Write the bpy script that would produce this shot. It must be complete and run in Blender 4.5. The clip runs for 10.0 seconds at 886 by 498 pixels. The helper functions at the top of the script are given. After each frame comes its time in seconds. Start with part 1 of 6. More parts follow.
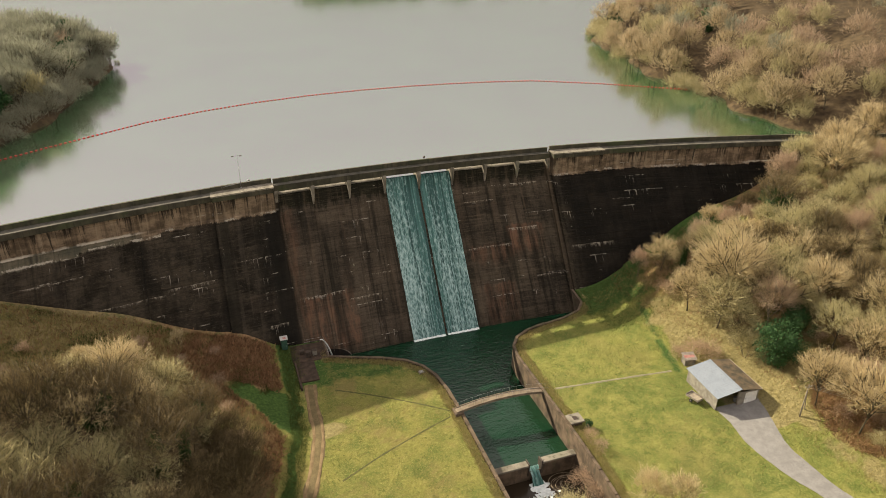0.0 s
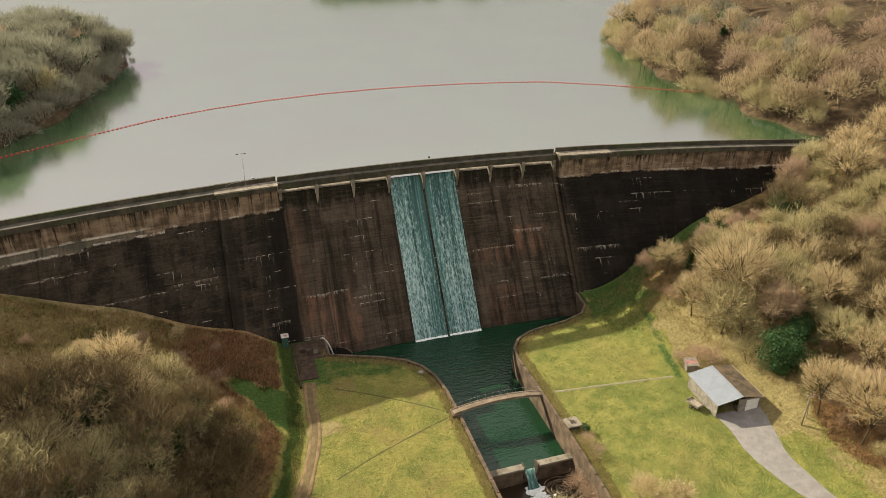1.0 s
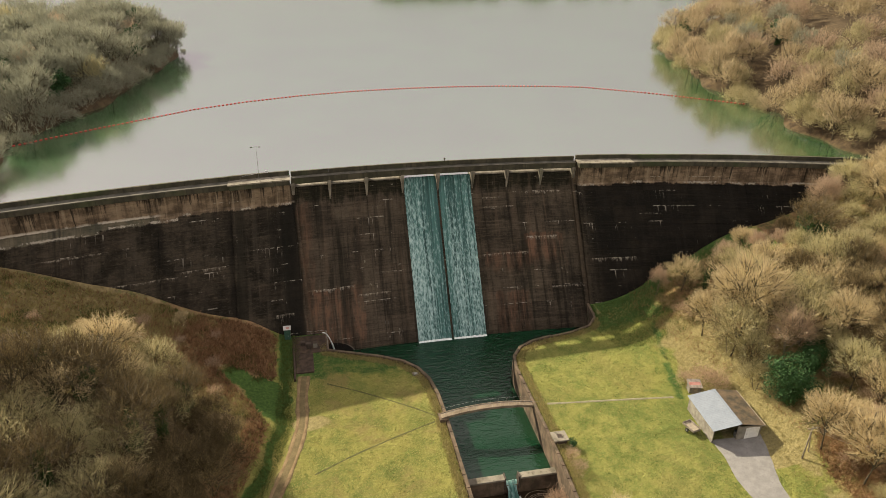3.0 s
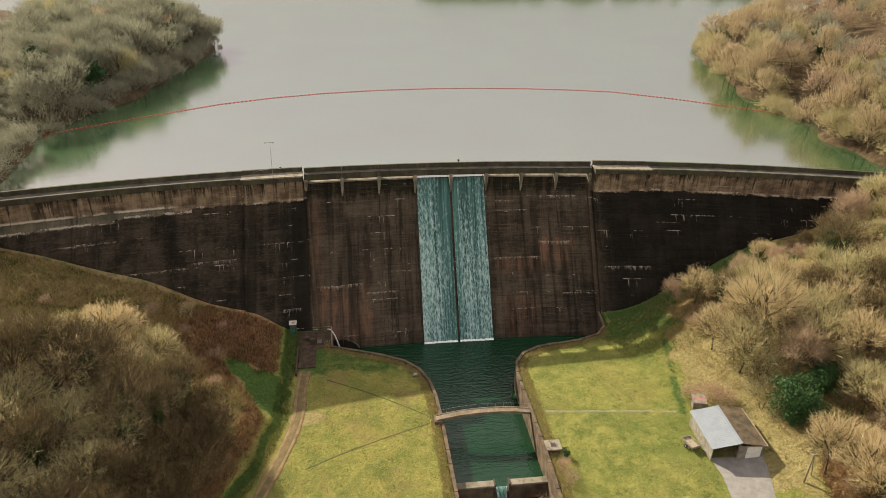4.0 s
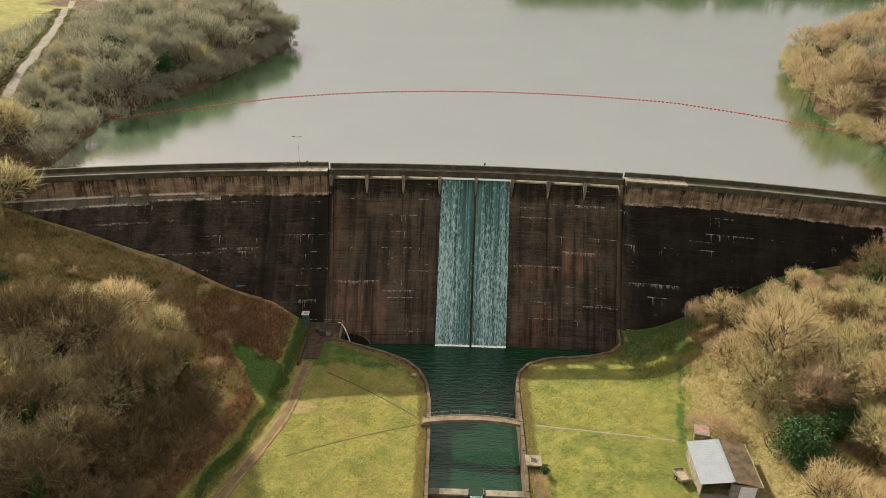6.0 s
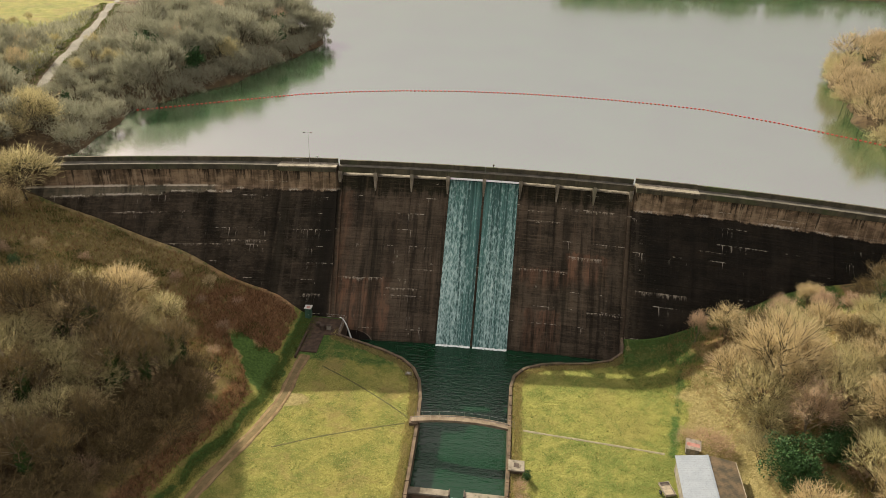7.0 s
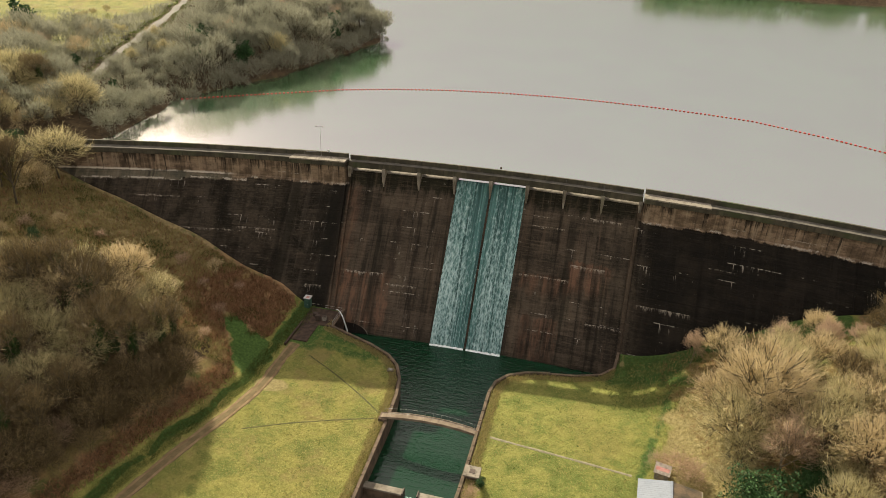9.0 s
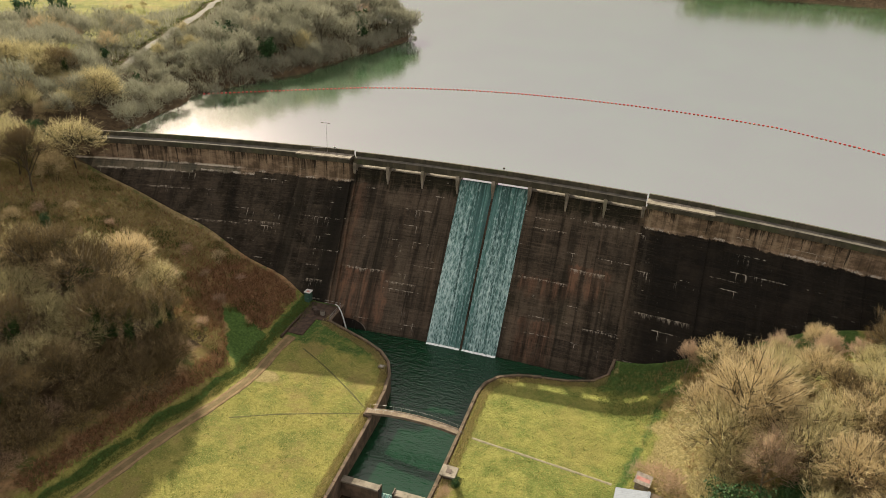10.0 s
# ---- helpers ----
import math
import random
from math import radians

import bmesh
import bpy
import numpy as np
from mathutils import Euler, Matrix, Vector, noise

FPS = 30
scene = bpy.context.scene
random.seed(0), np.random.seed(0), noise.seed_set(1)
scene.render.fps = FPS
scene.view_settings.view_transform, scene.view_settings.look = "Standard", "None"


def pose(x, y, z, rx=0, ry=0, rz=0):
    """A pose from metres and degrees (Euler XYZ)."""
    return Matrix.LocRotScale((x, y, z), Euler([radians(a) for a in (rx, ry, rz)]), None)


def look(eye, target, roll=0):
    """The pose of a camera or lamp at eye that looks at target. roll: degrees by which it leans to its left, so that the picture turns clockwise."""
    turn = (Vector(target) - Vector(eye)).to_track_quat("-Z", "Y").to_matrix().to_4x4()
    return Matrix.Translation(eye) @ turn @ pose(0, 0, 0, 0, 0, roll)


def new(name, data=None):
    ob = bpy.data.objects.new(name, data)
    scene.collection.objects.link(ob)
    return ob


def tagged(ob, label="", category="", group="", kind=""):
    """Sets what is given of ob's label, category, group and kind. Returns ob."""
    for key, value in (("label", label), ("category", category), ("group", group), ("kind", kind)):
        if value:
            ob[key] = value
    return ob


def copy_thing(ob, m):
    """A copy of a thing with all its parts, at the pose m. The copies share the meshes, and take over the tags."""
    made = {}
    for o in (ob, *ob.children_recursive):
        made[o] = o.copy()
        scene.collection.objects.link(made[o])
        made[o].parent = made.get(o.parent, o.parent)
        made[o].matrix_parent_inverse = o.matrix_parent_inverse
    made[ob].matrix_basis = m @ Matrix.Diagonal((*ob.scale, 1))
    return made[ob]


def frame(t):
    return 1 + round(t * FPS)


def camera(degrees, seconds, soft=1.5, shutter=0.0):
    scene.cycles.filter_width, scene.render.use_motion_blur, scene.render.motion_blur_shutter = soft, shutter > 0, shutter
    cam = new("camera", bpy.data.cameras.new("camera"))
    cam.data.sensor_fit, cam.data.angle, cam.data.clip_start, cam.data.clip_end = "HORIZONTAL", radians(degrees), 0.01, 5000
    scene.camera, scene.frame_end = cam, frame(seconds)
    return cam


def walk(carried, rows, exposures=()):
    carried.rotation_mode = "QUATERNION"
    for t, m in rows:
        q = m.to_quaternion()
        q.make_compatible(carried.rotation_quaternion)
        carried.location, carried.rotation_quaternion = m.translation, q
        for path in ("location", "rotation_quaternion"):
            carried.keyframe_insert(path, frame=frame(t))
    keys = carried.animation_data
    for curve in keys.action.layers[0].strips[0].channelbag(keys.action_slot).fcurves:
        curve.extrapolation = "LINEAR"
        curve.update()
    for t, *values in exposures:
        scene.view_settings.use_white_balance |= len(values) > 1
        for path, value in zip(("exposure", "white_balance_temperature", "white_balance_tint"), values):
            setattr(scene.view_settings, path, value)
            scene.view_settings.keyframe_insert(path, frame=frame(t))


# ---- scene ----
cam = camera(64.9, 10.0, soft=0.8)
PATH = [
    (0, (-40.492, -127.498, 74.474), (-39.888, -125.821, 73.567), 0.6),
    (0.5, (-39.26, -127.808, 74.529), (-38.668, -126.128, 73.621), 0.7),
    (1, (-37.774, -128.171, 74.561), (-37.217, -126.479, 73.653), 0.8),
    (1.5, (-35.832, -128.646, 74.586), (-35.318, -126.94, 73.678), 1.1),
    (2, (-33.402, -129.142, 74.642), (-32.925, -127.426, 73.733), 1.2),
    (3.5, (-24.545, -130.319, 74.955), (-24.211, -128.571, 74.042), 1.8),
    (4, (-21.12, -130.647, 75.002), (-20.851, -128.888, 74.088), 2.0),
    (4.5, (-17.419, -130.932, 75.037), (-17.216, -129.165, 74.123), 2.1),
    (5, (-13.611, -131.131, 75.064), (-13.475, -129.357, 74.15), 2.2),
    (5.5, (-9.635, -131.123, 75.084), (-9.571, -129.345, 74.17), 2.3),
    (5.7, (-8.034, -131.077, 75.094), (-7.999, -129.299, 74.18), 2.2),
    (7, (2.452, -130.449, 75.302), (2.314, -128.677, 74.383), 2.5),
    (7.5, (6.602, -129.948, 75.356), (6.401, -128.183, 74.436), 2.5),
    (8, (10.85, -129.252, 75.438), (10.588, -127.497, 74.516), 2.5),
    (8.5, (15.106, -128.385, 75.507), (14.781, -126.64, 74.584), 2.5),
    (9, (19.293, -127.37, 75.545), (18.907, -125.639, 74.62), 2.5),
    (9.5, (23.441, -126.263, 75.534), (22.994, -124.548, 74.608), 2.5),
    (10, (27.592, -125.064, 75.537), (27.085, -123.366, 74.609), 2.5),
]
walk(cam, [(t, look(eye, target, roll)) for t, eye, target, roll in PATH], [(0.0, 0.85, 6950, 8), (10.0, 0.85, 6950, 8)])

# ---- light ----
SUN_TO = Vector((-1.0, 1.3, 1.0)).normalized()          # towards the sun: upstream and to the left bank
ELEV = math.asin(SUN_TO.z)
world = bpy.data.worlds.new("sky")
scene.world = world
world.use_nodes = True
wn = world.node_tree
sky = wn.nodes.new("ShaderNodeTexSky")
sky.sky_type, sky.sun_disc = "NISHITA", False
sky.sun_elevation, sky.sun_rotation = ELEV, math.atan2(SUN_TO.x, SUN_TO.y)
sky.air_density, sky.dust_density, sky.ozone_density, sky.altitude = 1.0, 0.8, 0.6, 100
# thin high cloud over the clear sky, brighter overhead than at the horizon
ray = wn.nodes.new("ShaderNodeTexCoord")
height = wn.nodes.new("ShaderNodeSeparateXYZ")
wn.links.new(ray.outputs["Generated"], height.inputs[0])
grade = wn.nodes.new("ShaderNodeMapRange")
for key, value in zip(("From Min", "From Max", "To Min", "To Max"), (0.0, 0.6, 0.62, 1.05)):
    grade.inputs[key].default_value = value
wn.links.new(height.outputs["Z"], grade.inputs["Value"])
cloud = wn.nodes.new("ShaderNodeVectorMath")
cloud.operation = "SCALE"
cloud.inputs[0].default_value = (6.5, 5.9, 5.75)
wn.links.new(grade.outputs[0], cloud.inputs["Scale"])
veil = wn.nodes.new("ShaderNodeMix")
veil.data_type = "RGBA"
veil.inputs[0].default_value = 0.84
wn.links.new(sky.outputs[0], veil.inputs[6])
wn.links.new(cloud.outputs[0], veil.inputs[7])
wn.links.new(veil.outputs[2], wn.nodes["Background"].inputs[0])
wn.nodes["Background"].inputs[1].default_value = 0.098
sun = new("sun", bpy.data.lights.new("sun", "SUN"))
sun.data.energy, sun.data.angle, sun.data.color = 5.0, radians(0.55), (1.0, 0.90, 0.72)
sun.matrix_world = look(SUN_TO * 300, (0, 0, 0))

# ---- small tools ----
rng = np.random.default_rng(7)


def mesh_ob(name, verts, faces, mat, parent=None, label="", smooth=False):
    """One mesh object from plain lists."""
    me = bpy.data.meshes.new(name)
    me.from_pydata([tuple(v) for v in verts], [], [tuple(f) for f in faces])
    me.update()
    if smooth:
        me.polygons.foreach_set("use_smooth", [True] * len(me.polygons))
    me.materials.append(mat)
    ob = new(name, me)
    if parent is not None:
        ob.parent = parent
    return tagged(ob, label)


def part(name, bm, mat, parent=None, label="", smooth=False):
    """One mesh object from a bmesh."""
    bmesh.ops.recalc_face_normals(bm, faces=bm.faces)
    me = bpy.data.meshes.new(name)
    bm.to_mesh(me)
    bm.free()
    if smooth:
        me.polygons.foreach_set("use_smooth", [True] * len(me.polygons))
    me.materials.append(mat)
    ob = new(name, me)
    if parent is not None:
        ob.parent = parent
    return tagged(ob, label)


def thing(name, m, label, category, group="", kind=""):
    ob = new(name)
    ob.empty_display_size = 0.3
    ob.matrix_world = m
    return tagged(ob, label, category, group, kind)


def box(bm, x0, x1, y0, y1, z0, z1, bevel=0.0):
    r = bmesh.ops.create_cube(bm, size=1, matrix=Matrix.Translation(((x0 + x1) / 2, (y0 + y1) / 2, (z0 + z1) / 2)) @ Matrix.Diagonal((x1 - x0, y1 - y0, z1 - z0, 1)))
    if bevel:
        es = list({e for v in r["verts"] for e in v.link_edges})
        bmesh.ops.bevel(bm, geom=es, offset=bevel, segments=1, affect="EDGES")
    return bm


def bx(x0, x1, y0, y1, z0, z1, bevel=0.0):
    return box(bmesh.new(), x0, x1, y0, y1, z0, z1, bevel)


def tube(bm, pts, radii, sides=6):
    """A round bar along points; radii one for each point."""
    rings = []
    pts = [Vector(p) for p in pts]
    for i, p in enumerate(pts):
        d = (pts[min(i + 1, len(pts) - 1)] - pts[max(i - 1, 0)]).normalized()
        u = d.orthogonal().normalized()
        v = d.cross(u)
        rings.append([bm.verts.new(p + (u * math.cos(a) + v * math.sin(a)) * radii[i]) for a in (2 * math.pi * k / sides for k in range(sides))])
    for a, b in zip(rings, rings[1:]):
        for k in range(sides):
            bm.faces.new((a[k], a[(k + 1) % sides], b[(k + 1) % sides], b[k]))
    bm.faces.new(rings[0][::-1])
    bm.faces.new(rings[-1])
    return bm


def sweep(sections, closed=True, cap=True):
    """Verts and faces of a body through sections with equal counts of points."""
    n = len(sections[0])
    verts = [p for s in sections for p in s]
    faces = []
    for i in range(len(sections) - 1):
        for k in range(n if closed else n - 1):
            a, b = i * n + k, i * n + (k + 1) % n
            faces.append((a, b, b + n, a + n))
    if cap:
        faces.append(tuple(range(n))[::-1])
        faces.append(tuple((len(sections) - 1) * n + k for k in range(n)))
    return verts, faces


# ---- materials ----
class Nodes:
    """A short way to write node trees."""

    def __init__(self, name):
        self.mat = bpy.data.materials.new(name)
        self.mat.use_nodes = True
        self.tree = self.mat.node_tree
        self.bsdf = self.tree.nodes["Principled BSDF"]
        self.pos = self.add("ShaderNodeNewGeometry").outputs["Position"]

    def add(self, kind):
        return self.tree.nodes.new(kind)

    def put(self, sock, value):
        if isinstance(value, bpy.types.NodeSocket):
            self.tree.links.new(value, sock)
        elif isinstance(value, (tuple, list)) and len(value) == 3 and sock.type == "RGBA":
            sock.default_value = (*value, 1)
        else:
            sock.default_value = value

    def scaled(self, sx, sy, sz, off=(0, 0, 0)):
        n = self.add("ShaderNodeMapping")
        self.put(n.inputs["Vector"], self.pos)
        n.inputs["Scale"].default_value = (sx, sy, sz)
        n.inputs["Location"].default_value = off
        return n.outputs[0]

    def noise(self, scale, detail=4.0, rough=0.55, vec=None, distortion=0.0):
        n = self.add("ShaderNodeTexNoise")
        self.put(n.inputs["Vector"], vec if vec is not None else self.pos)
        n.inputs["Scale"].default_value, n.inputs["Detail"].default_value, n.inputs["Roughness"].default_value = scale, detail, rough
        n.inputs["Distortion"].default_value = distortion
        return n.outputs["Fac"]

    def ramp(self, fac, a, b, lo=0.0, hi=1.0):
        n = self.add("ShaderNodeMapRange")
        n.interpolation_type = "SMOOTHSTEP"
        self.put(n.inputs["Value"], fac)
        for k, v in zip(("From Min", "From Max", "To Min", "To Max"), (a, b, lo, hi)):
            self.put(n.inputs[k], v)
        return n.outputs[0]

    def math(self, op, a, b=0.0):
        n = self.add("ShaderNodeMath")
        n.operation = op
        self.put(n.inputs[0], a)
        self.put(n.inputs[1], b)
        return n.outputs[0]

    def mix(self, fac, a, b):
        n = self.add("ShaderNodeMix")
        n.data_type = "RGBA"
        self.put(n.inputs[0], fac)
        self.put(n.inputs[6], a)
        self.put(n.inputs[7], b)
        return n.outputs[2]

    def axis(self, k):
        n = self.add("ShaderNodeSeparateXYZ")
        self.put(n.inputs[0], self.pos)
        return n.outputs[k]

    def attr(self, name):
        n = self.add("ShaderNodeAttribute")
        n.attribute_name = name
        return n.outputs["Fac"]

    def rand(self):
        return self.add("ShaderNodeObjectInfo").outputs["Random"]

    def island(self):
        return self.add("ShaderNodeNewGeometry").outputs["Random Per Island"]

    def bump(self, height, strength=0.5, distance=0.1):
        n = self.add("ShaderNodeBump")
        n.inputs["Strength"].default_value, n.inputs["Distance"].default_value = strength, distance
        self.put(n.inputs["Height"], height)
        self.put(self.bsdf.inputs["Normal"], n.outputs[0])

    def done(self, colour, rough=0.8, metal=0.0, spec=0.3):
        self.put(self.bsdf.inputs["Base Color"], colour)
        self.put(self.bsdf.inputs["Roughness"], rough)
        self.put(self.bsdf.inputs["Metallic"], metal)
        self.put(self.bsdf.inputs["Specular IOR Level"], spec)
        return self.mat


def plain(name, a, b, scale=3.0, rough=0.7, metal=0.0, bump=0.2, random=0.0):
    """A plain surface with grain and stains at two scales."""
    n = Nodes(name)
    col = n.mix(n.ramp(n.noise(scale), 0.3, 0.7), a, b)
    col = n.mix(n.ramp(n.noise(scale * 6, 3), 0.45, 0.8, 0, 0.5), col, tuple(c * 0.55 for c in a))
    if random:
        col = n.mix(n.math("MULTIPLY", n.rand(), random), col, tuple(c * 0.5 for c in b))
    n.bump(n.noise(scale * 8), bump, 0.03)
    return n.done(col, rough, metal)


def make_dam_concrete():
    n = Nodes("stained_dam_concrete")
    z, x = n.axis("Z"), n.axis("X")
    base = n.mix(n.ramp(n.noise(0.16, 6, 0.7), 0.40, 0.68), (0.011, 0.0095, 0.007), (0.050, 0.040, 0.028))
    # spillway face, brown and less black than the wings
    side = n.ramp(n.math("ABSOLUTE", x), 28.6, 29.8)
    brown = n.mix(n.ramp(n.noise(0.17, 6, 0.7, n.scaled(1, 0.05, 0.8)), 0.36, 0.66), (0.024, 0.020, 0.0145), (0.074, 0.059, 0.042))
    brown = n.mix(n.ramp(x, 4.0, -16.0, 0, 0.35), brown, (0.088, 0.069, 0.050))
    # the damp band below the sills
    damp = n.ramp(n.math("ADD", z, n.math("MULTIPLY", n.math("SUBTRACT", n.noise(0.8, 4, 0.6, n.scaled(1, 0.05, 0.1)), 0.5), 6.0)), 19.6, 20.8)
    brown = n.mix(n.math("MULTIPLY", damp, 0.85), brown, (0.014, 0.015, 0.009))
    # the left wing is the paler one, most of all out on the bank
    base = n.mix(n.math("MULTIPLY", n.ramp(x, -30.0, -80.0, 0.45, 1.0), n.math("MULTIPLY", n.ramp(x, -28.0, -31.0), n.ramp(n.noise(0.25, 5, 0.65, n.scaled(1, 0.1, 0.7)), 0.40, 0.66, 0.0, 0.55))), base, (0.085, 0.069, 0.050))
    base = n.mix(side, brown, base)
    # cast panels differ a little from one to the next
    cells = n.add("ShaderNodeCombineXYZ")
    n.put(cells.inputs[0], n.math("FLOOR", n.math("DIVIDE", n.math("ADD", x, 29.2), 7.3)))
    n.put(cells.inputs[1], n.math("FLOOR", n.math("DIVIDE", n.math("SUBTRACT", z, 0.55), 2.7)))
    panel = n.add("ShaderNodeTexWhiteNoise")
    panel.noise_dimensions = "2D"
    n.put(panel.inputs["Vector"], cells.outputs[0])
    base = n.mix(n.ramp(panel.outputs["Value"], 0.35, 0.0, 0, 0.45), base, (0.012, 0.010, 0.0078))
    base = n.mix(n.ramp(panel.outputs["Value"], 0.7, 1.0, 0, 0.28), base, (0.085, 0.064, 0.046))
    # fine courses between the lifts, and streaks that run down them
    course = n.noise(1.0, 6, 0.72, n.scaled(0.2, 0.2, 3.2), 0.3)
    grain = n.noise(1.0, 5, 0.75, n.scaled(1.6, 0.4, 4.0), 0.5)
    streaks = n.noise(1.0, 5, 0.65, n.scaled(0.9, 0.05, 0.035), 0.2)
    base = n.mix(n.ramp(course, 0.5, 0.70, 0, 0.5), base, n.mix(side, (0.105, 0.081, 0.058), (0.072, 0.058, 0.042)))
    base = n.mix(n.ramp(course, 0.5, 0.34, 0, 0.42), base, (0.007, 0.006, 0.0048))
    base = n.mix(n.ramp(grain, 0.52, 0.66, 0, 0.4), base, (0.010, 0.0085, 0.0065))
    base = n.mix(n.ramp(grain, 0.46, 0.34, 0, 0.3), base, (0.11, 0.088, 0.064))
    base = n.mix(n.math("MULTIPLY", n.ramp(streaks, 0.52, 0.66, 0, 0.62), n.math("SUBTRACT", 1.0, n.math("MULTIPLY", side, 0.5))), base, (0.009, 0.0078, 0.006))
    base = n.mix(n.ramp(streaks, 0.47, 0.34, 0, 0.30), base, n.mix(side, (0.115, 0.080, 0.055), (0.06, 0.05, 0.038)))
    # rust-brown panels and stains, each with a shape of its own
    wx = n.math("ADD", x, n.math("MULTIPLY", n.math("SUBTRACT", n.noise(0.9, 4, 0.65, n.scaled(1, 0.05, 0.5)), 0.5), 3.0))
    wz = n.math("ADD", z, n.math("MULTIPLY", n.math("SUBTRACT", n.noise(1.0, 4, 0.65, n.scaled(1, 0.05, 0.3, (4, 0, 9))), 0.5), 2.2))

    wz2 = n.math("ADD", z, n.math("MULTIPLY", n.math("SUBTRACT", n.noise(0.4, 3, 0.6, n.scaled(1, 0.05, 0.1)), 0.5), 0.35))

    def patch(x0, x1, z0, z1, blur=0.5):
        across = n.math("MULTIPLY", n.ramp(wx, x0 - blur, x0 + blur), n.ramp(wx, x1 + blur, x1 - blur))
        return n.math("MULTIPLY", across, n.math("MULTIPLY", n.ramp(wz, z0 - 2.5 * blur, z0 + 2.5 * blur), n.ramp(wz, z1 + 0.3 * blur, z1 - 0.3 * blur)))

    ragged = n.math("MULTIPLY", n.ramp(n.noise(1.2, 5, 0.7, n.scaled(1, 0.05, 0.3)), 0.36, 0.62, 0.1, 1.0), n.ramp(streaks, 0.6, 0.42, 0.25, 1.0))
    for x0, x1, z0, z1, amount in ((-26.8, -17.0, -3.0, 5.9, 0.62), (17.5, 25.6, 7.6, 12.2, 0.60), (8.6, 18.0, 6.4, 9.2, 0.42), (9.4, 16.8, -4.0, 2.6, 0.45), (-28.5, -26.0, -4.0, 20.0, 0.30)):
        base = n.mix(n.math("MULTIPLY", n.math("MULTIPLY", patch(x0, x1, z0, z1), ragged), amount * 1.25), base, (0.150, 0.082, 0.052))
    for x0, x1, z0, z1, amount in ((-18.2, -16.8, 4.5, 15.5, 0.8), (10.0, 11.4, -4.5, 2.6, 0.75), (25.8, 26.8, -2.0, 18.0, 0.5), (-22.3, -21.4, 6.0, 19.0, 0.5), (-41.6, -40.2, 2.0, 21.0, 0.85), (-54.2, -53.0, 8.0, 21.5, 0.7), (-67.0, -65.6, 14.0, 22.0, 0.7), (40.6, 41.5, 2.0, 20.5, 0.6), (-34.2, -32.6, 0.0, 19.0, 0.6)):
        base = n.mix(n.math("MULTIPLY", patch(x0, x1, z0, z1, 0.7), amount * 0.72), base, (0.008, 0.0075, 0.006))
    # the dark arch about the outlet, with its pale rim
    arch = n.math("SQRT", n.math("ADD", n.math("POWER", n.math("DIVIDE", n.math("ADD", x, 24.2), 4.6), 2.0), n.math("POWER", n.math("DIVIDE", n.math("ADD", z, 4.6), 2.0), 2.0)))
    base = n.mix(n.ramp(arch, 1.02, 0.97, 0, 0.92), base, (0.006, 0.006, 0.0055))
    base = n.mix(n.math("MULTIPLY", n.math("MULTIPLY", n.ramp(arch, 0.98, 1.01), n.ramp(arch, 1.06, 1.02)), n.ramp(x, -23.0, -19.5, 0.0, 0.6)), base, (0.20, 0.18, 0.15))
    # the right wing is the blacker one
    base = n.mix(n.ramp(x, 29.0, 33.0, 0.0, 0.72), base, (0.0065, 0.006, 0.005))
    # shade painted black beside the left training wall, bare brown beside the right one
    wob = n.math("ADD", x, n.math("MULTIPLY", n.math("SUBTRACT", n.noise(0.5, 4, 0.6, n.scaled(1, 0.05, 0.2)), 0.5), 2.0))
    edge_shade = n.math("MULTIPLY", n.ramp(wob, -28.3, -28.9), n.ramp(wob, -33.5, -31.0))
    base = n.mix(n.math("MULTIPLY", edge_shade, 0.8), base, (0.008, 0.0075, 0.006))
    bare = n.math("MULTIPLY", n.ramp(x, 28.2, 28.5), n.ramp(x, 29.3, 28.9))
    base = n.mix(n.math("MULTIPLY", bare, n.ramp(n.noise(0.5, 5, 0.7, n.scaled(1, 0.05, 0.4)), 0.35, 0.6, 0.05, 0.5)), base, (0.105, 0.078, 0.054))
    # upper band of the wings: bare tan concrete, deeper bay by bay towards the abutments, with a ragged lower edge
    bay = n.math("FLOOR", n.math("DIVIDE", n.math("ADD", n.math("ABSOLUTE", x), 2.0), 13.0))
    step = n.math("SUBTRACT", n.math("MULTIPLY", n.math("SINE", n.math("MULTIPLY", bay, 2.4)), 0.2), n.math("MULTIPLY", n.math("SUBTRACT", bay, 2.0), n.ramp(x, -30.0, 30.0, 0.42, 0.03)))
    level = n.math("ADD", 20.75, step)
    edge = n.math("ADD", z, n.math("MULTIPLY", n.math("SUBTRACT", n.noise(0.9, 5, 0.7, n.scaled(1, 0.05, 0.35)), 0.5), 1.5))
    pale = n.math("MULTIPLY", n.ramp(n.math("SUBTRACT", edge, level), -0.18, 0.12), side)
    tan = n.mix(n.ramp(n.noise(0.35, 6, 0.65, n.scaled(1, 1, 1.6)), 0.36, 0.66), (0.10, 0.073, 0.049), (0.255, 0.188, 0.128))
    tan = n.mix(n.ramp(course, 0.5, 0.34, 0, 0.45), tan, (0.06, 0.048, 0.034))
    tan = n.mix(n.ramp(streaks, 0.50, 0.64, 0, 0.5), tan, (0.030, 0.024, 0.017))
    tan = n.mix(n.ramp(streaks, 0.46, 0.34, 0, 0.4), tan, (0.36, 0.29, 0.205))
    # a dull lower tier on the bays near the left bank, with lime along its head
    tier = n.math("ADD", 21.0, n.math("MULTIPLY", n.math("SUBTRACT", n.noise(1.4, 4, 0.7), 0.5), 0.5))
    outer = n.ramp(x, -52.5, -54.0)
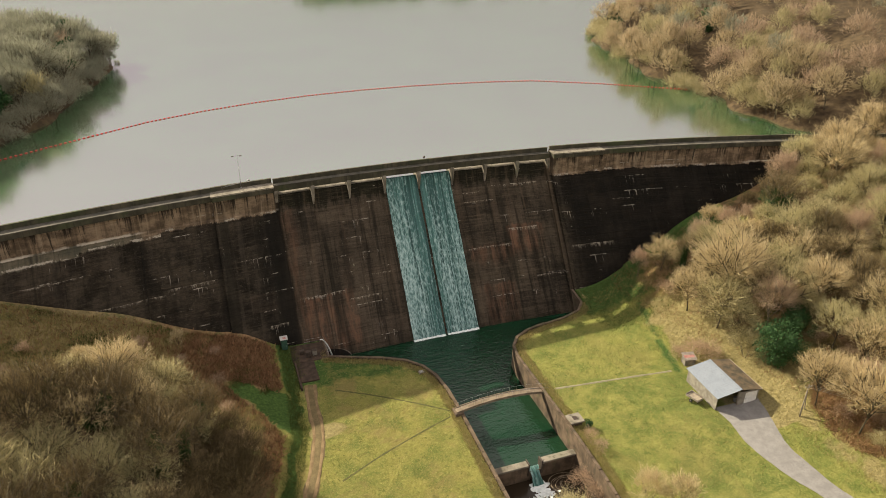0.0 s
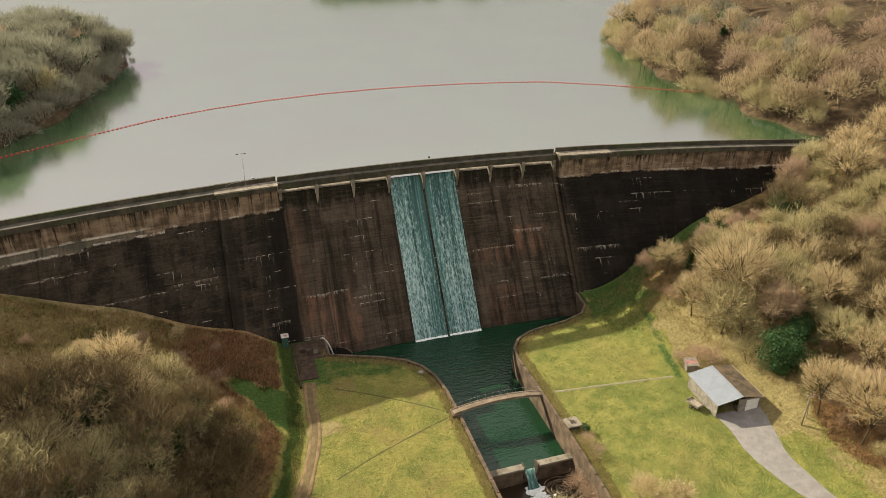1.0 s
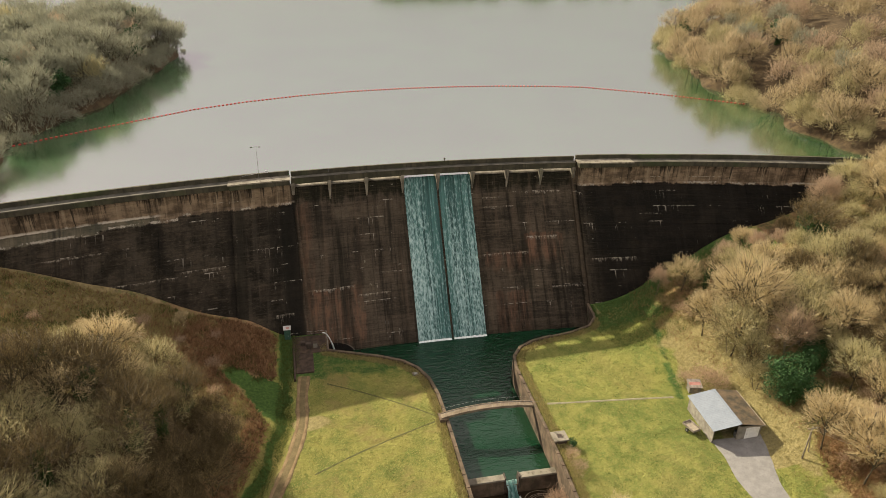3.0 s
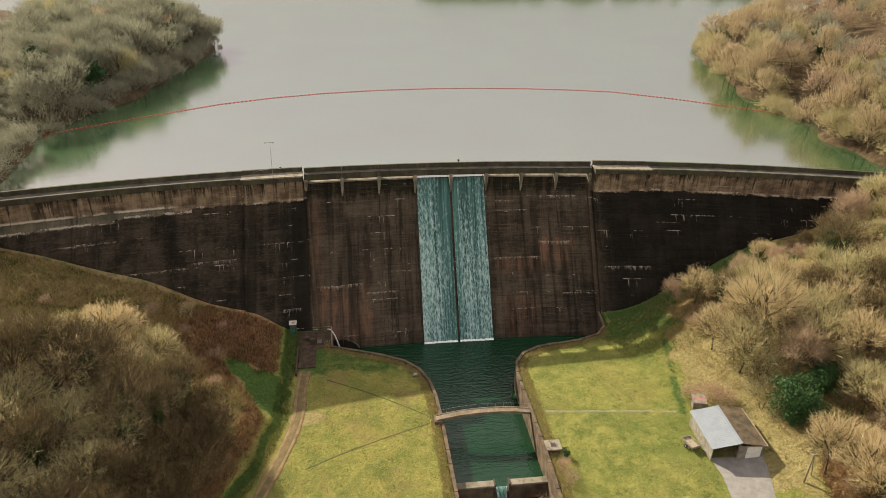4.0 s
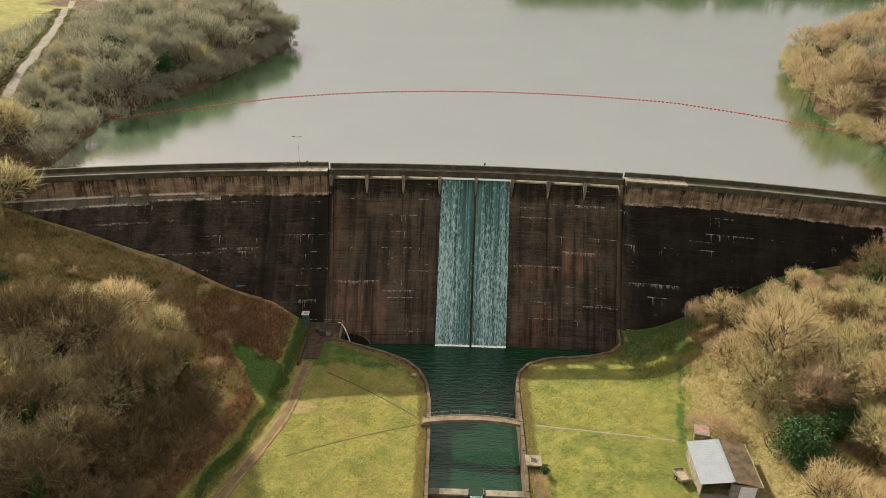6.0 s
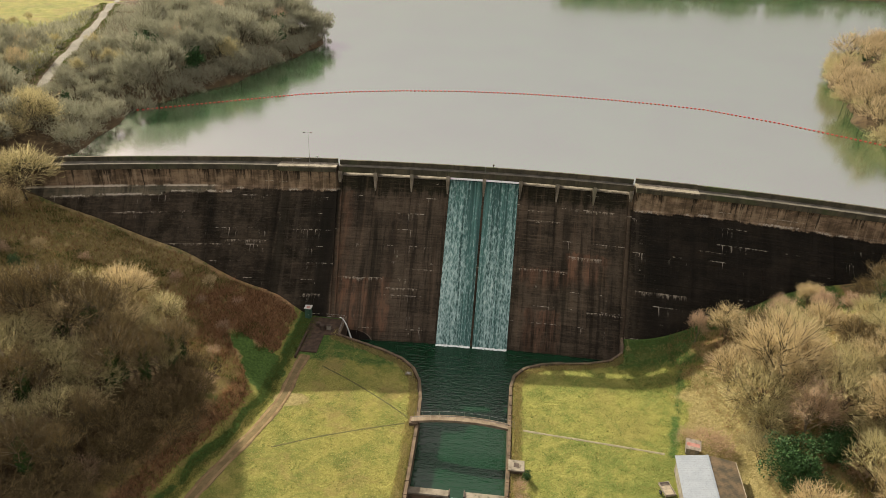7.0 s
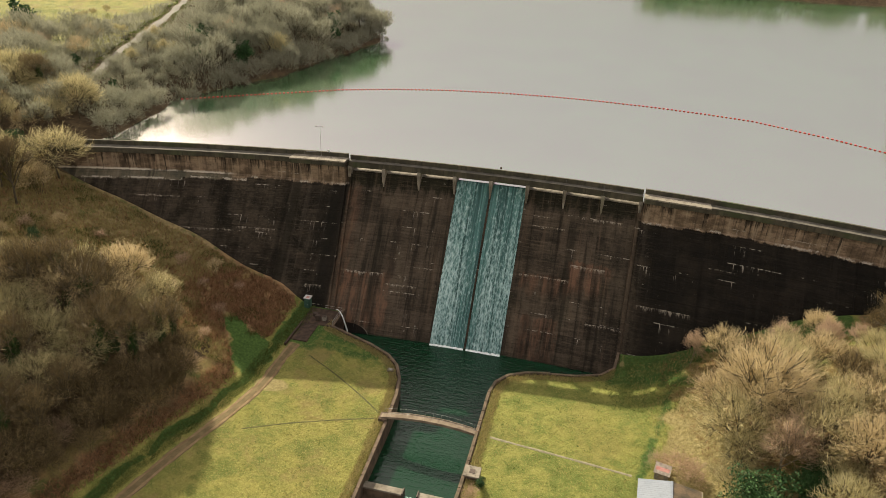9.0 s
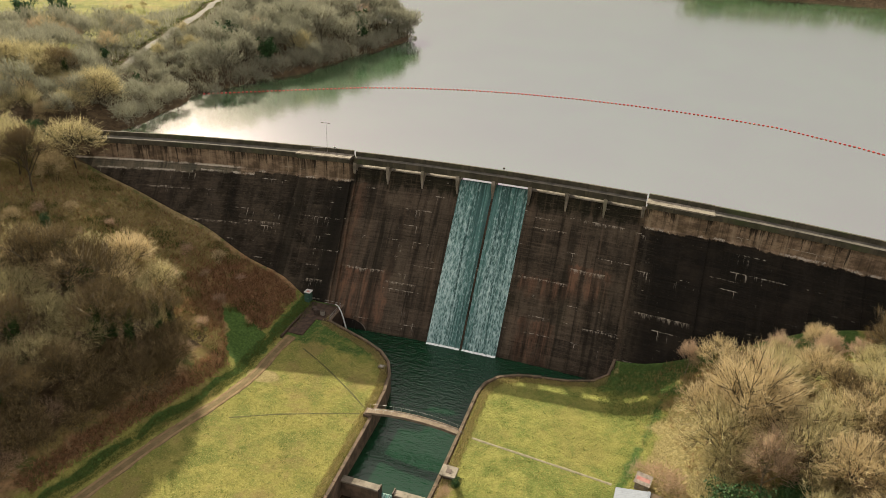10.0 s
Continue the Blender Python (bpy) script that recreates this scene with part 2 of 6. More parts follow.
    tan = n.mix(n.math("MULTIPLY", outer, n.ramp(n.math("SUBTRACT", z, tier), 0.1, -0.1, 0, 0.62)), tan, (0.060, 0.068, 0.052))
    tan = n.mix(n.math("MULTIPLY", n.math("MULTIPLY", outer, n.ramp(n.noise(0.13, 4, 0.7, n.scaled(1, 1, 0.1, (7, 2, 1))), 0.44, 0.52)), n.ramp(n.math("ABSOLUTE", n.math("SUBTRACT", z, tier)), 0.28, 0.08, 0, 0.9)), tan, (0.44, 0.39, 0.32))
    base = n.mix(pale, base, tan)
    # black runs down from the coping
    runs = n.noise(0.85, 5, 0.72, n.scaled(1, 0.05, 0.06), 0.4)
    runlen = n.math("ADD", runs, n.math("MULTIPLY", n.math("SUBTRACT", z, 22.0), n.math("ADD", 0.022, n.math("MULTIPLY", side, 0.012))))
    base = n.mix(n.ramp(runlen, 0.56, 0.66, 0, 0.85), base, (0.010, 0.0095, 0.007))
    wide = n.noise(0.35, 4, 0.6, n.scaled(1, 0.05, 0.05, (3, 8, 2)))
    base = n.mix(n.math("MULTIPLY", n.ramp(wide, 0.57, 0.66, 0, 0.6), n.ramp(z, 23.0, 19.5, 0.35, 1.0)), base, (0.011, 0.0105, 0.0075))
    # lime that weeps from the lift joints
    cell = n.math("FRACT", n.math("DIVIDE", n.math("SUBTRACT", z, 0.55), 2.7))
    line = n.ramp(cell, 0.93, 0.985)
    drip = n.math("MULTIPLY", n.ramp(cell, 0.35, 0.97), n.ramp(n.noise(3.2, 3, 0.6, n.scaled(1, 0.05, 0.03)), 0.60, 0.68))
    where = n.ramp(n.noise(0.16, 5, 0.75, n.scaled(1, 1, 1.6, (5, 3, 0))), 0.55, 0.60)
    dash = n.ramp(n.noise(1.6, 4, 0.7, n.scaled(1, 1, 0.7)), 0.42, 0.58)
    weep = n.math("MULTIPLY", n.math("MAXIMUM", n.math("MULTIPLY", line, dash), drip), where)
    base = n.mix(n.math("MULTIPLY", weep, 0.85), base, (0.34, 0.31, 0.26))
    # the lime line along the ledge of the wings
    ledge = n.math("MULTIPLY", n.ramp(n.math("ABSOLUTE", n.math("SUBTRACT", z, n.math("ADD", n.math("ADD", level, 0.15), n.math("MULTIPLY", n.math("SUBTRACT", n.noise(2.2, 5, 0.75), 0.5), 1.0)))), 0.24, 0.05), side)
    ledge = n.math("MULTIPLY", ledge, n.ramp(n.noise(0.15, 6, 0.8, n.scaled(1, 1, 0.2, (2, 6, 1))), 0.50, 0.56))
    base = n.mix(n.math("MULTIPLY", ledge, 0.85), base, (0.40, 0.36, 0.30))
    # single long lime lines with short drips
    teeth = n.ramp(n.noise(2.6, 3, 0.7, n.scaled(1, 0.05, 0.02, (1, 0, 3))), 0.40, 0.62, 0.05, 1.0)
    for x0, x1, z0, drop in ((8.0, 17.6, 9.0, 0.55), (18.0, 24.5, 11.6, 0.9), (-27.4, -18.6, 5.9, 0.9), (-17.6, -11.0, 4.4, 0.6), (-14.0, -8.0, 7.6, 0.4), (20.5, 26.4, 19.4, 0.7), (9.0, 16.0, 17.0, 0.35), (9.0, 13.0, 18.6, 0.3), (22.0, 28.0, 3.0, 0.5), (-66.0, -50.0, 11.4, 0.5), (-50.0, -41.5, 12.0, 0.7), (30.5, 40.6, 8.0, 1.0), (44.0, 50.0, 5.6, 0.8), (42.0, 47.0, 15.4, 0.3), (-33.5, -30.2, 3.6, 1.0), (-72.0, -62.0, 16.6, 0.4)):
        under = n.math("DIVIDE", n.math("SUBTRACT", z0, wz2), n.math("MULTIPLY", teeth, drop))
        run = n.math("MULTIPLY", n.ramp(under, -0.06, 0.0), n.ramp(under, 1.0, 0.05, 0.0, 1.0))
        run = n.math("MULTIPLY", run, n.math("MULTIPLY", n.ramp(wx, x0, x0 + 0.4), n.ramp(wx, x1, x1 - 0.4)))
        base = n.mix(n.math("MULTIPLY", run, n.ramp(dash, 0.1, 0.9, 0.15, 0.75)), base, (0.30, 0.265, 0.215))
    # moss
    moss = n.math("MULTIPLY", n.ramp(n.noise(0.09, 4, 0.6, n.scaled(1, 1, 0.35, (9, 2, 4))), 0.60, 0.72), n.ramp(n.noise(1.7, 5, 0.7), 0.4, 0.7))
    base = n.mix(n.math("MULTIPLY", moss, 0.25), base, (0.03, 0.045, 0.014))
    n.bump(n.math("ADD", n.noise(2.2, 6, 0.6), n.math("MULTIPLY", course, 0.8)), 0.6, 0.12)
    return n.done(base, n.ramp(runs, 0.4, 0.7, 0.9, 0.75), 0, 0.08)


def make_crest_concrete():
    n = Nodes("weathered_crest_concrete")
    col = n.mix(n.ramp(n.noise(0.5, 5), 0.3, 0.7), (0.115, 0.10, 0.075), (0.27, 0.24, 0.195))
    col = n.mix(n.ramp(n.noise(1.6, 4, 0.6, n.scaled(1, 1, 0.1)), 0.5, 0.72, 0, 0.8), col, (0.06, 0.055, 0.04))
    col = n.mix(n.ramp(n.noise(0.25, 5, 0.7), 0.5, 0.72, 0, 0.55), col, (0.055, 0.065, 0.028))
    n.bump(n.noise(9, 4), 0.3, 0.03)
    return n.done(col, 0.9)


def make_parapet():
    n = Nodes("mossy_parapet_concrete")
    col = n.mix(n.ramp(n.noise(0.4, 5), 0.3, 0.7), (0.035, 0.033, 0.022), (0.085, 0.075, 0.052))
    col = n.mix(n.ramp(n.noise(1.5, 4, 0.6, n.scaled(1, 1, 0.08)), 0.48, 0.7, 0, 0.8), col, (0.03, 0.03, 0.02))
    col = n.mix(n.ramp(n.noise(0.13, 4), 0.52, 0.7, 0, 0.6), col, (0.045, 0.065, 0.022))
    n.bump(n.noise(7, 4), 0.3, 0.03)
    return n.done(col, 0.9)


def make_wall_stone():
    n = Nodes("weathered_wall_concrete")
    col = n.mix(n.ramp(n.noise(0.6, 5), 0.3, 0.7), (0.060, 0.044, 0.030), (0.150, 0.108, 0.074))
    col = n.mix(n.ramp(n.noise(1.6, 4, 0.6, n.scaled(1, 1, 0.15)), 0.5, 0.72, 0, 0.8), col, (0.05, 0.042, 0.03))
    col = n.mix(n.ramp(n.noise(0.45, 5, 0.7), 0.55, 0.72, 0, 0.6), col, (0.06, 0.075, 0.03))
    n.bump(n.noise(5, 5), 0.5, 0.06)
    return n.done(col, 0.92)


def make_ground():
    n = Nodes("grass_and_bracken_ground")
    fine = n.noise(2.4, 6, 0.7)
    mid = n.noise(0.35, 5, 0.65)
    big = n.noise(0.06, 4, 0.6, None, 0.6)
    lawn = n.mix(n.ramp(mid, 0.32, 0.68), (0.125, 0.15, 0.036), (0.27, 0.25, 0.075))
    lawn = n.mix(n.ramp(big, 0.44, 0.58, 0, 0.7), lawn, (0.25, 0.235, 0.065))
    lawn = n.mix(n.ramp(n.noise(0.12, 5, 0.6, None, 0.8), 0.5, 0.64, 0, 0.7), lawn, (0.105, 0.135, 0.034))
    lawn = n.mix(n.ramp(fine, 0.45, 0.7, 0, 0.6), lawn, (0.10, 0.115, 0.026))
    lawn = n.mix(n.ramp(n.noise(5.0, 4, 0.7), 0.5, 0.68, 0, 0.75), lawn, (0.36, 0.32, 0.11))
    lawn = n.mix(n.ramp(n.noise(1.1, 5, 0.7, None, 0.5), 0.52, 0.66, 0, 0.6), lawn, (0.105, 0.12, 0.028))
    lawn = n.mix(n.ramp(n.axis("X"), -2.0, 14.0, 0, 0.28), lawn, n.mix(n.ramp(mid, 0.35, 0.65), (0.085, 0.135, 0.030), (0.20, 0.235, 0.062)))
    lawn = n.mix(n.math("MULTIPLY", n.ramp(n.noise(0.10, 6, 0.7, n.scaled(1, 1, 1, (13, 5, 0)), 0.5), 0.50, 0.64, 0, 0.65), n.ramp(n.axis("X"), 8.0, -8.0, 0.35, 1.0)), lawn, (0.215, 0.165, 0.068))
    lush_shade = n.mix(n.ramp(fine, 0.3, 0.7), (0.030, 0.068, 0.017), (0.080, 0.135, 0.032))
    lush_shade_f = n.ramp(n.math("ADD", n.attr("lush_shade"), n.math("MULTIPLY", n.math("SUBTRACT", n.noise(0.5, 4), 0.5), 0.9)), 0.35, 0.65)
    col = n.mix(lush_shade_f, lawn, lush_shade)
    brack = n.mix(n.ramp(n.noise(0.5, 6, 0.7), 0.3, 0.7), (0.15, 0.098, 0.052), (0.36, 0.225, 0.118))
    brack = n.mix(n.ramp(n.noise(0.14, 4, 0.6), 0.44, 0.6, 0, 0.8), brack, (0.21, 0.18, 0.062))
    brack = n.mix(n.ramp(n.math("ADD", n.axis("X"), n.math("MULTIPLY", n.math("SUBTRACT", n.noise(0.1, 4), 0.5), 26.0)), -48.0, -58.0), brack, n.mix(n.ramp(n.noise(0.4, 6, 0.7), 0.32, 0.68), (0.15, 0.115, 0.055), (0.34, 0.265, 0.13)))
    brack = n.mix(n.ramp(n.noise(0.22, 5, 0.7, n.scaled(1, 1, 1, (4, 11, 0))), 0.52, 0.62, 0, 0.75), brack, (0.075, 0.10, 0.028))
    brack = n.mix(n.ramp(n.noise(1.4, 5, 0.7), 0.5, 0.66, 0, 0.55), brack, (0.065, 0.052, 0.025))
    brack = n.mix(n.ramp(n.noise(0.6, 5, 0.7, n.scaled(1, 1, 1, (8, 3, 0))), 0.54, 0.66, 0, 0.6), brack, (0.33, 0.24, 0.13))
    brack_f = n.ramp(n.math("ADD", n.attr("bracken"), n.math("MULTIPLY", n.math("SUBTRACT", n.noise(0.28, 5), 0.5), 0.8)), 0.35, 0.65)
    col = n.mix(brack_f, col, brack)
    dry = n.mix(n.ramp(fine, 0.3, 0.7), (0.19, 0.165, 0.07), (0.32, 0.265, 0.125))
    dry_f = n.ramp(n.math("ADD", n.attr("dry"), n.math("MULTIPLY", n.math("SUBTRACT", n.noise(0.4, 5), 0.5), 0.9)), 0.35, 0.65)
    col = n.mix(dry_f, col, dry)
    litter = n.mix(n.ramp(n.noise(0.6, 6, 0.7), 0.3, 0.7), (0.045, 0.032, 0.019), (0.12, 0.086, 0.048))
    col = n.mix(n.ramp(n.math("ADD", n.attr("litter"), n.math("MULTIPLY", n.math("SUBTRACT", n.noise(0.2, 5), 0.5), 0.8)), 0.35, 0.65), col, litter)
    n.bump(n.math("ADD", n.noise(3.5, 6, 0.75), n.math("MULTIPLY", n.noise(0.8, 4), 1.2)), 0.9, 0.35)
    return n.done(col, 0.95, 0, 0.15)


def make_water(name, body, rough, wave, scale, stretch=(1, 1, 1), spec=0.5, ior=1.333):
    n = Nodes(name)
    col = n.mix(n.ramp(n.noise(0.05, 3), 0.3, 0.7), body, tuple(c * 0.8 for c in body))
    n.bump(n.math("ADD", n.noise(scale, 3, 0.6, n.scaled(*stretch), 0.6), n.math("MULTIPLY", n.noise(scale * 3.1, 2, 0.5, n.scaled(*stretch)), 0.35)), wave, 0.12)
    n.bsdf.inputs["IOR"].default_value = ior
    return n.done(col, rough, 0, spec)


def make_fall():
    """Water sliding down concrete: teal where it is thin, broken into white scallops further down."""
    n = Nodes("falling_water")
    z = n.axis("Z")

    def scallops(sx, sz, off):
        v = n.add("ShaderNodeTexVoronoi")
        v.feature = "SMOOTH_F1"
        v.inputs["Smoothness"].default_value = 0.35
        bent = n.add("ShaderNodeVectorMath")
        n.put(bent.inputs[0], n.scaled(sx, 0.02, sz, off))
        shift = n.add("ShaderNodeCombineXYZ")
        n.put(shift.inputs[0], n.math("MULTIPLY", n.math("SUBTRACT", n.noise(1.5, 3), 0.5), 0.9))
        n.put(bent.inputs[1], shift.outputs[0])
        n.put(v.inputs["Vector"], bent.outputs[0])
        v.inputs["Scale"].default_value = 1.0
        return v.outputs["Distance"]

    small, large = scallops(5.2, 2.3, (0, 0, 0)), scallops(2.9, 1.25, (3, 0, 5))
    foam = n.math("ADD", n.math("MULTIPLY", small, 0.40), n.math("MULTIPLY", large, 0.50))
    fine = n.noise(7.0, 5, 0.75, n.scaled(1.0, 0.1, 0.5), 0.6)
    streak = n.noise(2.2, 4, 0.65, n.scaled(1.0, 0.03, 0.012))
    froth = n.math("ADD", foam, n.math("MULTIPLY", n.math("SUBTRACT", fine, 0.5), 0.45))
    froth = n.math("ADD", froth, n.math("MULTIPLY", n.math("SUBTRACT", streak, 0.5), 0.75))
    # the flow is thin beside the middle pier and thick towards the outer sides
    x = n.axis("X")
    thin = n.math("MULTIPLY", n.ramp(x, -3.4, -1.8), n.ramp(x, 1.9, 0.9))
    thin = n.math("MAXIMUM", thin, n.math("MULTIPLY", n.math("MULTIPLY", n.ramp(x, 3.6, 4.2), n.ramp(x, 5.2, 4.6)), 0.5))
    froth = n.math("SUBTRACT", froth, n.math("MULTIPLY", thin, 0.22))
    froth = n.math("ADD", froth, n.math("MULTIPLY", n.ramp(x, -5.2, -6.6), 0.12))
    # froth grows downwards; its dark head also paints in the bridge's shade
    froth = n.math("ADD", froth, n.ramp(z, 22.5, 6.0, -0.16, 0.06))
    teal = n.mix(n.ramp(streak, 0.35, 0.65), (0.014, 0.058, 0.054), (0.062, 0.165, 0.152))
    col = n.mix(n.ramp(froth, 0.22, 0.78), teal, (0.27, 0.41, 0.40))
    col = n.mix(n.ramp(froth, 0.58, 0.92, 0, 0.5), col, (0.52, 0.64, 0.64))
    n.bump(froth, 0.8, 0.25)
    n.bsdf.inputs["IOR"].default_value = 1.333
    return n.done(col, 0.3, 0, 0.5)


def make_twigs(name, a, b, c, thin=0.42):
    """Bare twigs; they differ from one to the next and from tree to tree. thin: how much light comes through a fan of twigs."""
    n = Nodes(name)
    col = n.mix(n.island(), a, b)
    col = n.mix(n.ramp(n.rand(), 0.2, 1.0, 0, 0.75), col, c)
    n.done(col, 0.85, 0, 0.2)
    glow = n.add("ShaderNodeBsdfTranslucent")
    n.put(glow.inputs["Color"], col)
    both = n.add("ShaderNodeMixShader")
    both.inputs[0].default_value = thin
    n.put(both.inputs[1], n.bsdf.outputs[0])
    n.put(both.inputs[2], glow.outputs[0])
    n.put(n.tree.nodes["Material Output"].inputs["Surface"], both.outputs[0])
    return n.mat


def make_leaves(name, a, b):
    n = Nodes(name)
    col = n.mix(n.island(), a, b)
    return n.done(col, 0.7, 0, 0.2)


DAM = make_dam_concrete()
CREST = make_crest_concrete()
WALKWAY = plain("dark_walkway_concrete", (0.055, 0.052, 0.042), (0.115, 0.105, 0.085), 0.6, 0.92)
PARAPET = make_parapet()
WALL = make_wall_stone()
GROUND = make_ground()
RESERVOIR = make_water("reservoir_water", (0.030, 0.091, 0.032), 0.12, 0.10, 0.35, spec=0.5, ior=5.2)
RESERVOIR.node_tree.nodes["Principled BSDF"].inputs["Specular Tint"].default_value = (1.0, 0.88, 0.97, 1)
POOL = make_water("pool_water", (0.0034, 0.030, 0.0125), 0.04, 1.0, 0.75, (0.6, 2.0, 1), spec=0.5, ior=1.5)
FALL = make_fall()
# bark colour darkened to carry the shade on the branches
BARK = plain("dark_shaded_bark", (0.055, 0.045, 0.029), (0.125, 0.103, 0.064), 2.0, 0.9)
PALE_BARK = plain("pale_dead_bark", (0.14, 0.118, 0.08), (0.25, 0.21, 0.145), 2.0, 0.9)
TWIG_TAN = make_twigs("tan_twigs", (0.20, 0.155, 0.085), (0.78, 0.645, 0.38), (0.56, 0.45, 0.265), 0.36)
TWIG_OLIVE = make_twigs("olive_lichened_twigs", (0.17, 0.15, 0.075), (0.69, 0.605, 0.34), (0.47, 0.425, 0.23), 0.36)
TWIG_RED = make_twigs("russet_twigs", (0.28, 0.20, 0.135), (0.56, 0.42, 0.30), (0.47, 0.33, 0.235), 0.5)
# brown twigs with the wood's inner shade put into their colour
TWIG_DARK_SHADED = make_twigs("dark_brown_shaded_twigs", (0.030, 0.022, 0.011), (0.31, 0.235, 0.118), (0.090, 0.067, 0.032), 0.14)
# distance haze is mixed into this pale grey-green twig colour
TWIG_GREY_HAZE = make_twigs("hazy_grey_green_twigs", (0.15, 0.155, 0.11), (0.37, 0.36, 0.265), (0.25, 0.255, 0.185))
FAR_TAN = make_twigs("far_tan_twigs", (0.26, 0.21, 0.125), (0.50, 0.41, 0.25), (0.41, 0.325, 0.20), 0.5)
FAR_OLIVE = make_twigs("far_olive_twigs", (0.25, 0.22, 0.12), (0.48, 0.425, 0.24), (0.38, 0.34, 0.185), 0.5)
FAR_RED = make_twigs("far_russet_twigs", (0.25, 0.185, 0.125), (0.46, 0.35, 0.245), (0.38, 0.285, 0.20), 0.5)
IVY = make_leaves("dark_ivy_leaves", (0.018, 0.045, 0.012), (0.05, 0.10, 0.022))
EVERGREEN = make_leaves("evergreen_leaves", (0.014, 0.042, 0.014), (0.045, 0.105, 0.03))
BRACKEN = make_twigs("dead_bracken_fronds", (0.10, 0.058, 0.032), (0.43, 0.25, 0.135), (0.30, 0.19, 0.10))
STRAW = make_twigs("dry_grass_blades", (0.21, 0.185, 0.075), (0.44, 0.365, 0.165), (0.29, 0.245, 0.10))
BLADE = make_twigs("green_grass_blades", (0.042, 0.07, 0.017), (0.115, 0.14, 0.036), (0.09, 0.10, 0.027))
DIRT = plain("rutted_dirt", (0.105, 0.082, 0.038), (0.165, 0.125, 0.062), 0.8, 0.95, 0, 0.6)
GRAVEL = plain("pale_gravel", (0.19, 0.182, 0.174), (0.245, 0.236, 0.225), 0.9, 0.95, 0, 0.4)
PATHMAT = plain("trodden_path", (0.165, 0.152, 0.095), (0.25, 0.228, 0.152), 1.2, 0.95, 0, 0.4)
ASPHALT = plain("road_asphalt", (0.11, 0.102, 0.085), (0.17, 0.158, 0.13), 0.7, 0.9)
ROOF_WHITE = plain("pale_painted_roof_sheet", (0.185, 0.212, 0.25), (0.215, 0.243, 0.282), 0.8, 0.7)
ROOF_MOSS = plain("mossy_brown_roof_sheet", (0.055, 0.048, 0.034), (0.14, 0.10, 0.062), 0.8, 0.9)
SHED_WALL = plain("grey_shed_boards", (0.16, 0.145, 0.12), (0.28, 0.26, 0.22), 1.2, 0.85)
WHITE = plain("white_paint", (0.70, 0.70, 0.68), (0.82, 0.82, 0.80), 2.0, 0.5)
GREEN_PAINT = plain("dark_green_paint", (0.03, 0.075, 0.055), (0.05, 0.11, 0.08), 2.0, 0.5)
RED = plain("red_paint", (0.50, 0.035, 0.04), (0.62, 0.06, 0.06), 3.0, 0.5)
STEEL = plain("galvanised_steel", (0.30, 0.30, 0.30), (0.46, 0.46, 0.45), 4.0, 0.45, 0.8, 0.05)
DARK_METAL = plain("dark_rusted_metal", (0.05, 0.04, 0.035), (0.10, 0.075, 0.06), 4.0, 0.6, 0.4)
TIMBER = plain("grey_weathered_timber", (0.20, 0.17, 0.13), (0.34, 0.29, 0.22), 2.0, 0.85)
FADED_RED = plain("faded_red_paint", (0.30, 0.12, 0.10), (0.42, 0.22, 0.19), 3.0, 0.7)
OFF_WHITE = plain("grimy_off_white_paint", (0.17, 0.145, 0.12), (0.31, 0.27, 0.23), 2.0, 0.7)
DAMP = plain("damp_brown_concrete", (0.026, 0.018, 0.012), (0.072, 0.047, 0.032), 1.0, 0.8)
WORN = plain("worn_grass_line", (0.06, 0.065, 0.02), (0.11, 0.105, 0.035), 1.5, 0.95)
DECK = plain("worn_bridge_concrete", (0.13, 0.10, 0.07), (0.23, 0.185, 0.135), 1.2, 0.9)
RUT = plain("pale_wheel_rut", (0.15, 0.102, 0.052), (0.225, 0.158, 0.084), 0.9, 0.95, 0, 0.4)
FOAM = plain("white_water_foam", (0.55, 0.60, 0.60), (0.80, 0.84, 0.84), 2.5, 0.5, 0, 0.6)
PALE_GREY = plain("pale_grey_paint", (0.36, 0.36, 0.34), (0.48, 0.47, 0.45), 2.0, 0.6)
SCUM = plain("brown_foam", (0.16, 0.125, 0.085), (0.30, 0.245, 0.18), 2.5, 0.7)
SILT = make_water("silty_water", (0.030, 0.022, 0.014), 0.08, 0.5, 1.2)
BLACK_RUBBER = plain("black_rubber", (0.02, 0.02, 0.02), (0.04, 0.04, 0.04), 3.0, 0.8)

# ---- the lie of the land ----
WATER_Z, POOL_Z, LOW_Z = 23.0, -4.2, -6.0


def crest_y(x):
    """The downstream edge of the crest: a flat arc that bows upstream."""
    return -0.9 + 0.012 * x - x * x / 640.0


TRACK = [(-29.2, -29.5), (-29.9, -36.0), (-29.9, -42.0), (-31.7, -48.8), (-35.8, -60.0), (-40.1, -75.6), (-50.0, -105.0)]
DRIVE = [(35.8, -57.4), (35.5, -61.5), (33.9, -67.5), (34.5, -73.0), (36.2, -80.0), (39.5, -95.0), (44.0, -112.0)]
LEFT_WALL = [(-24.6, -17.5), (-24.6, -23.6), (-20.0, -25.4), (-15.8, -27.0), (-11.8, -29.0), (-9.4, -31.4), (-7.9, -34.6), (-7.2, -38.8), (-6.95, -44.5), (-6.9, -51.0), (-6.85, -56.5), (-6.8, -64.0), (-6.8, -76.0), (-6.8, -110.0)]
RIGHT_WALL = [(28.6, -15.5), (27.8, -21.5), (25.6, -24.2), (21.5, -25.6), (17.0, -26.3), (13.0, -27.2), (9.9, -28.8), (8.0, -31.4), (7.4, -34.5), (7.35, -44.5), (7.3, -51.0), (7.2, -56.5), (6.9, -64.0), (6.2, -76.0), (5.5, -110.0)]


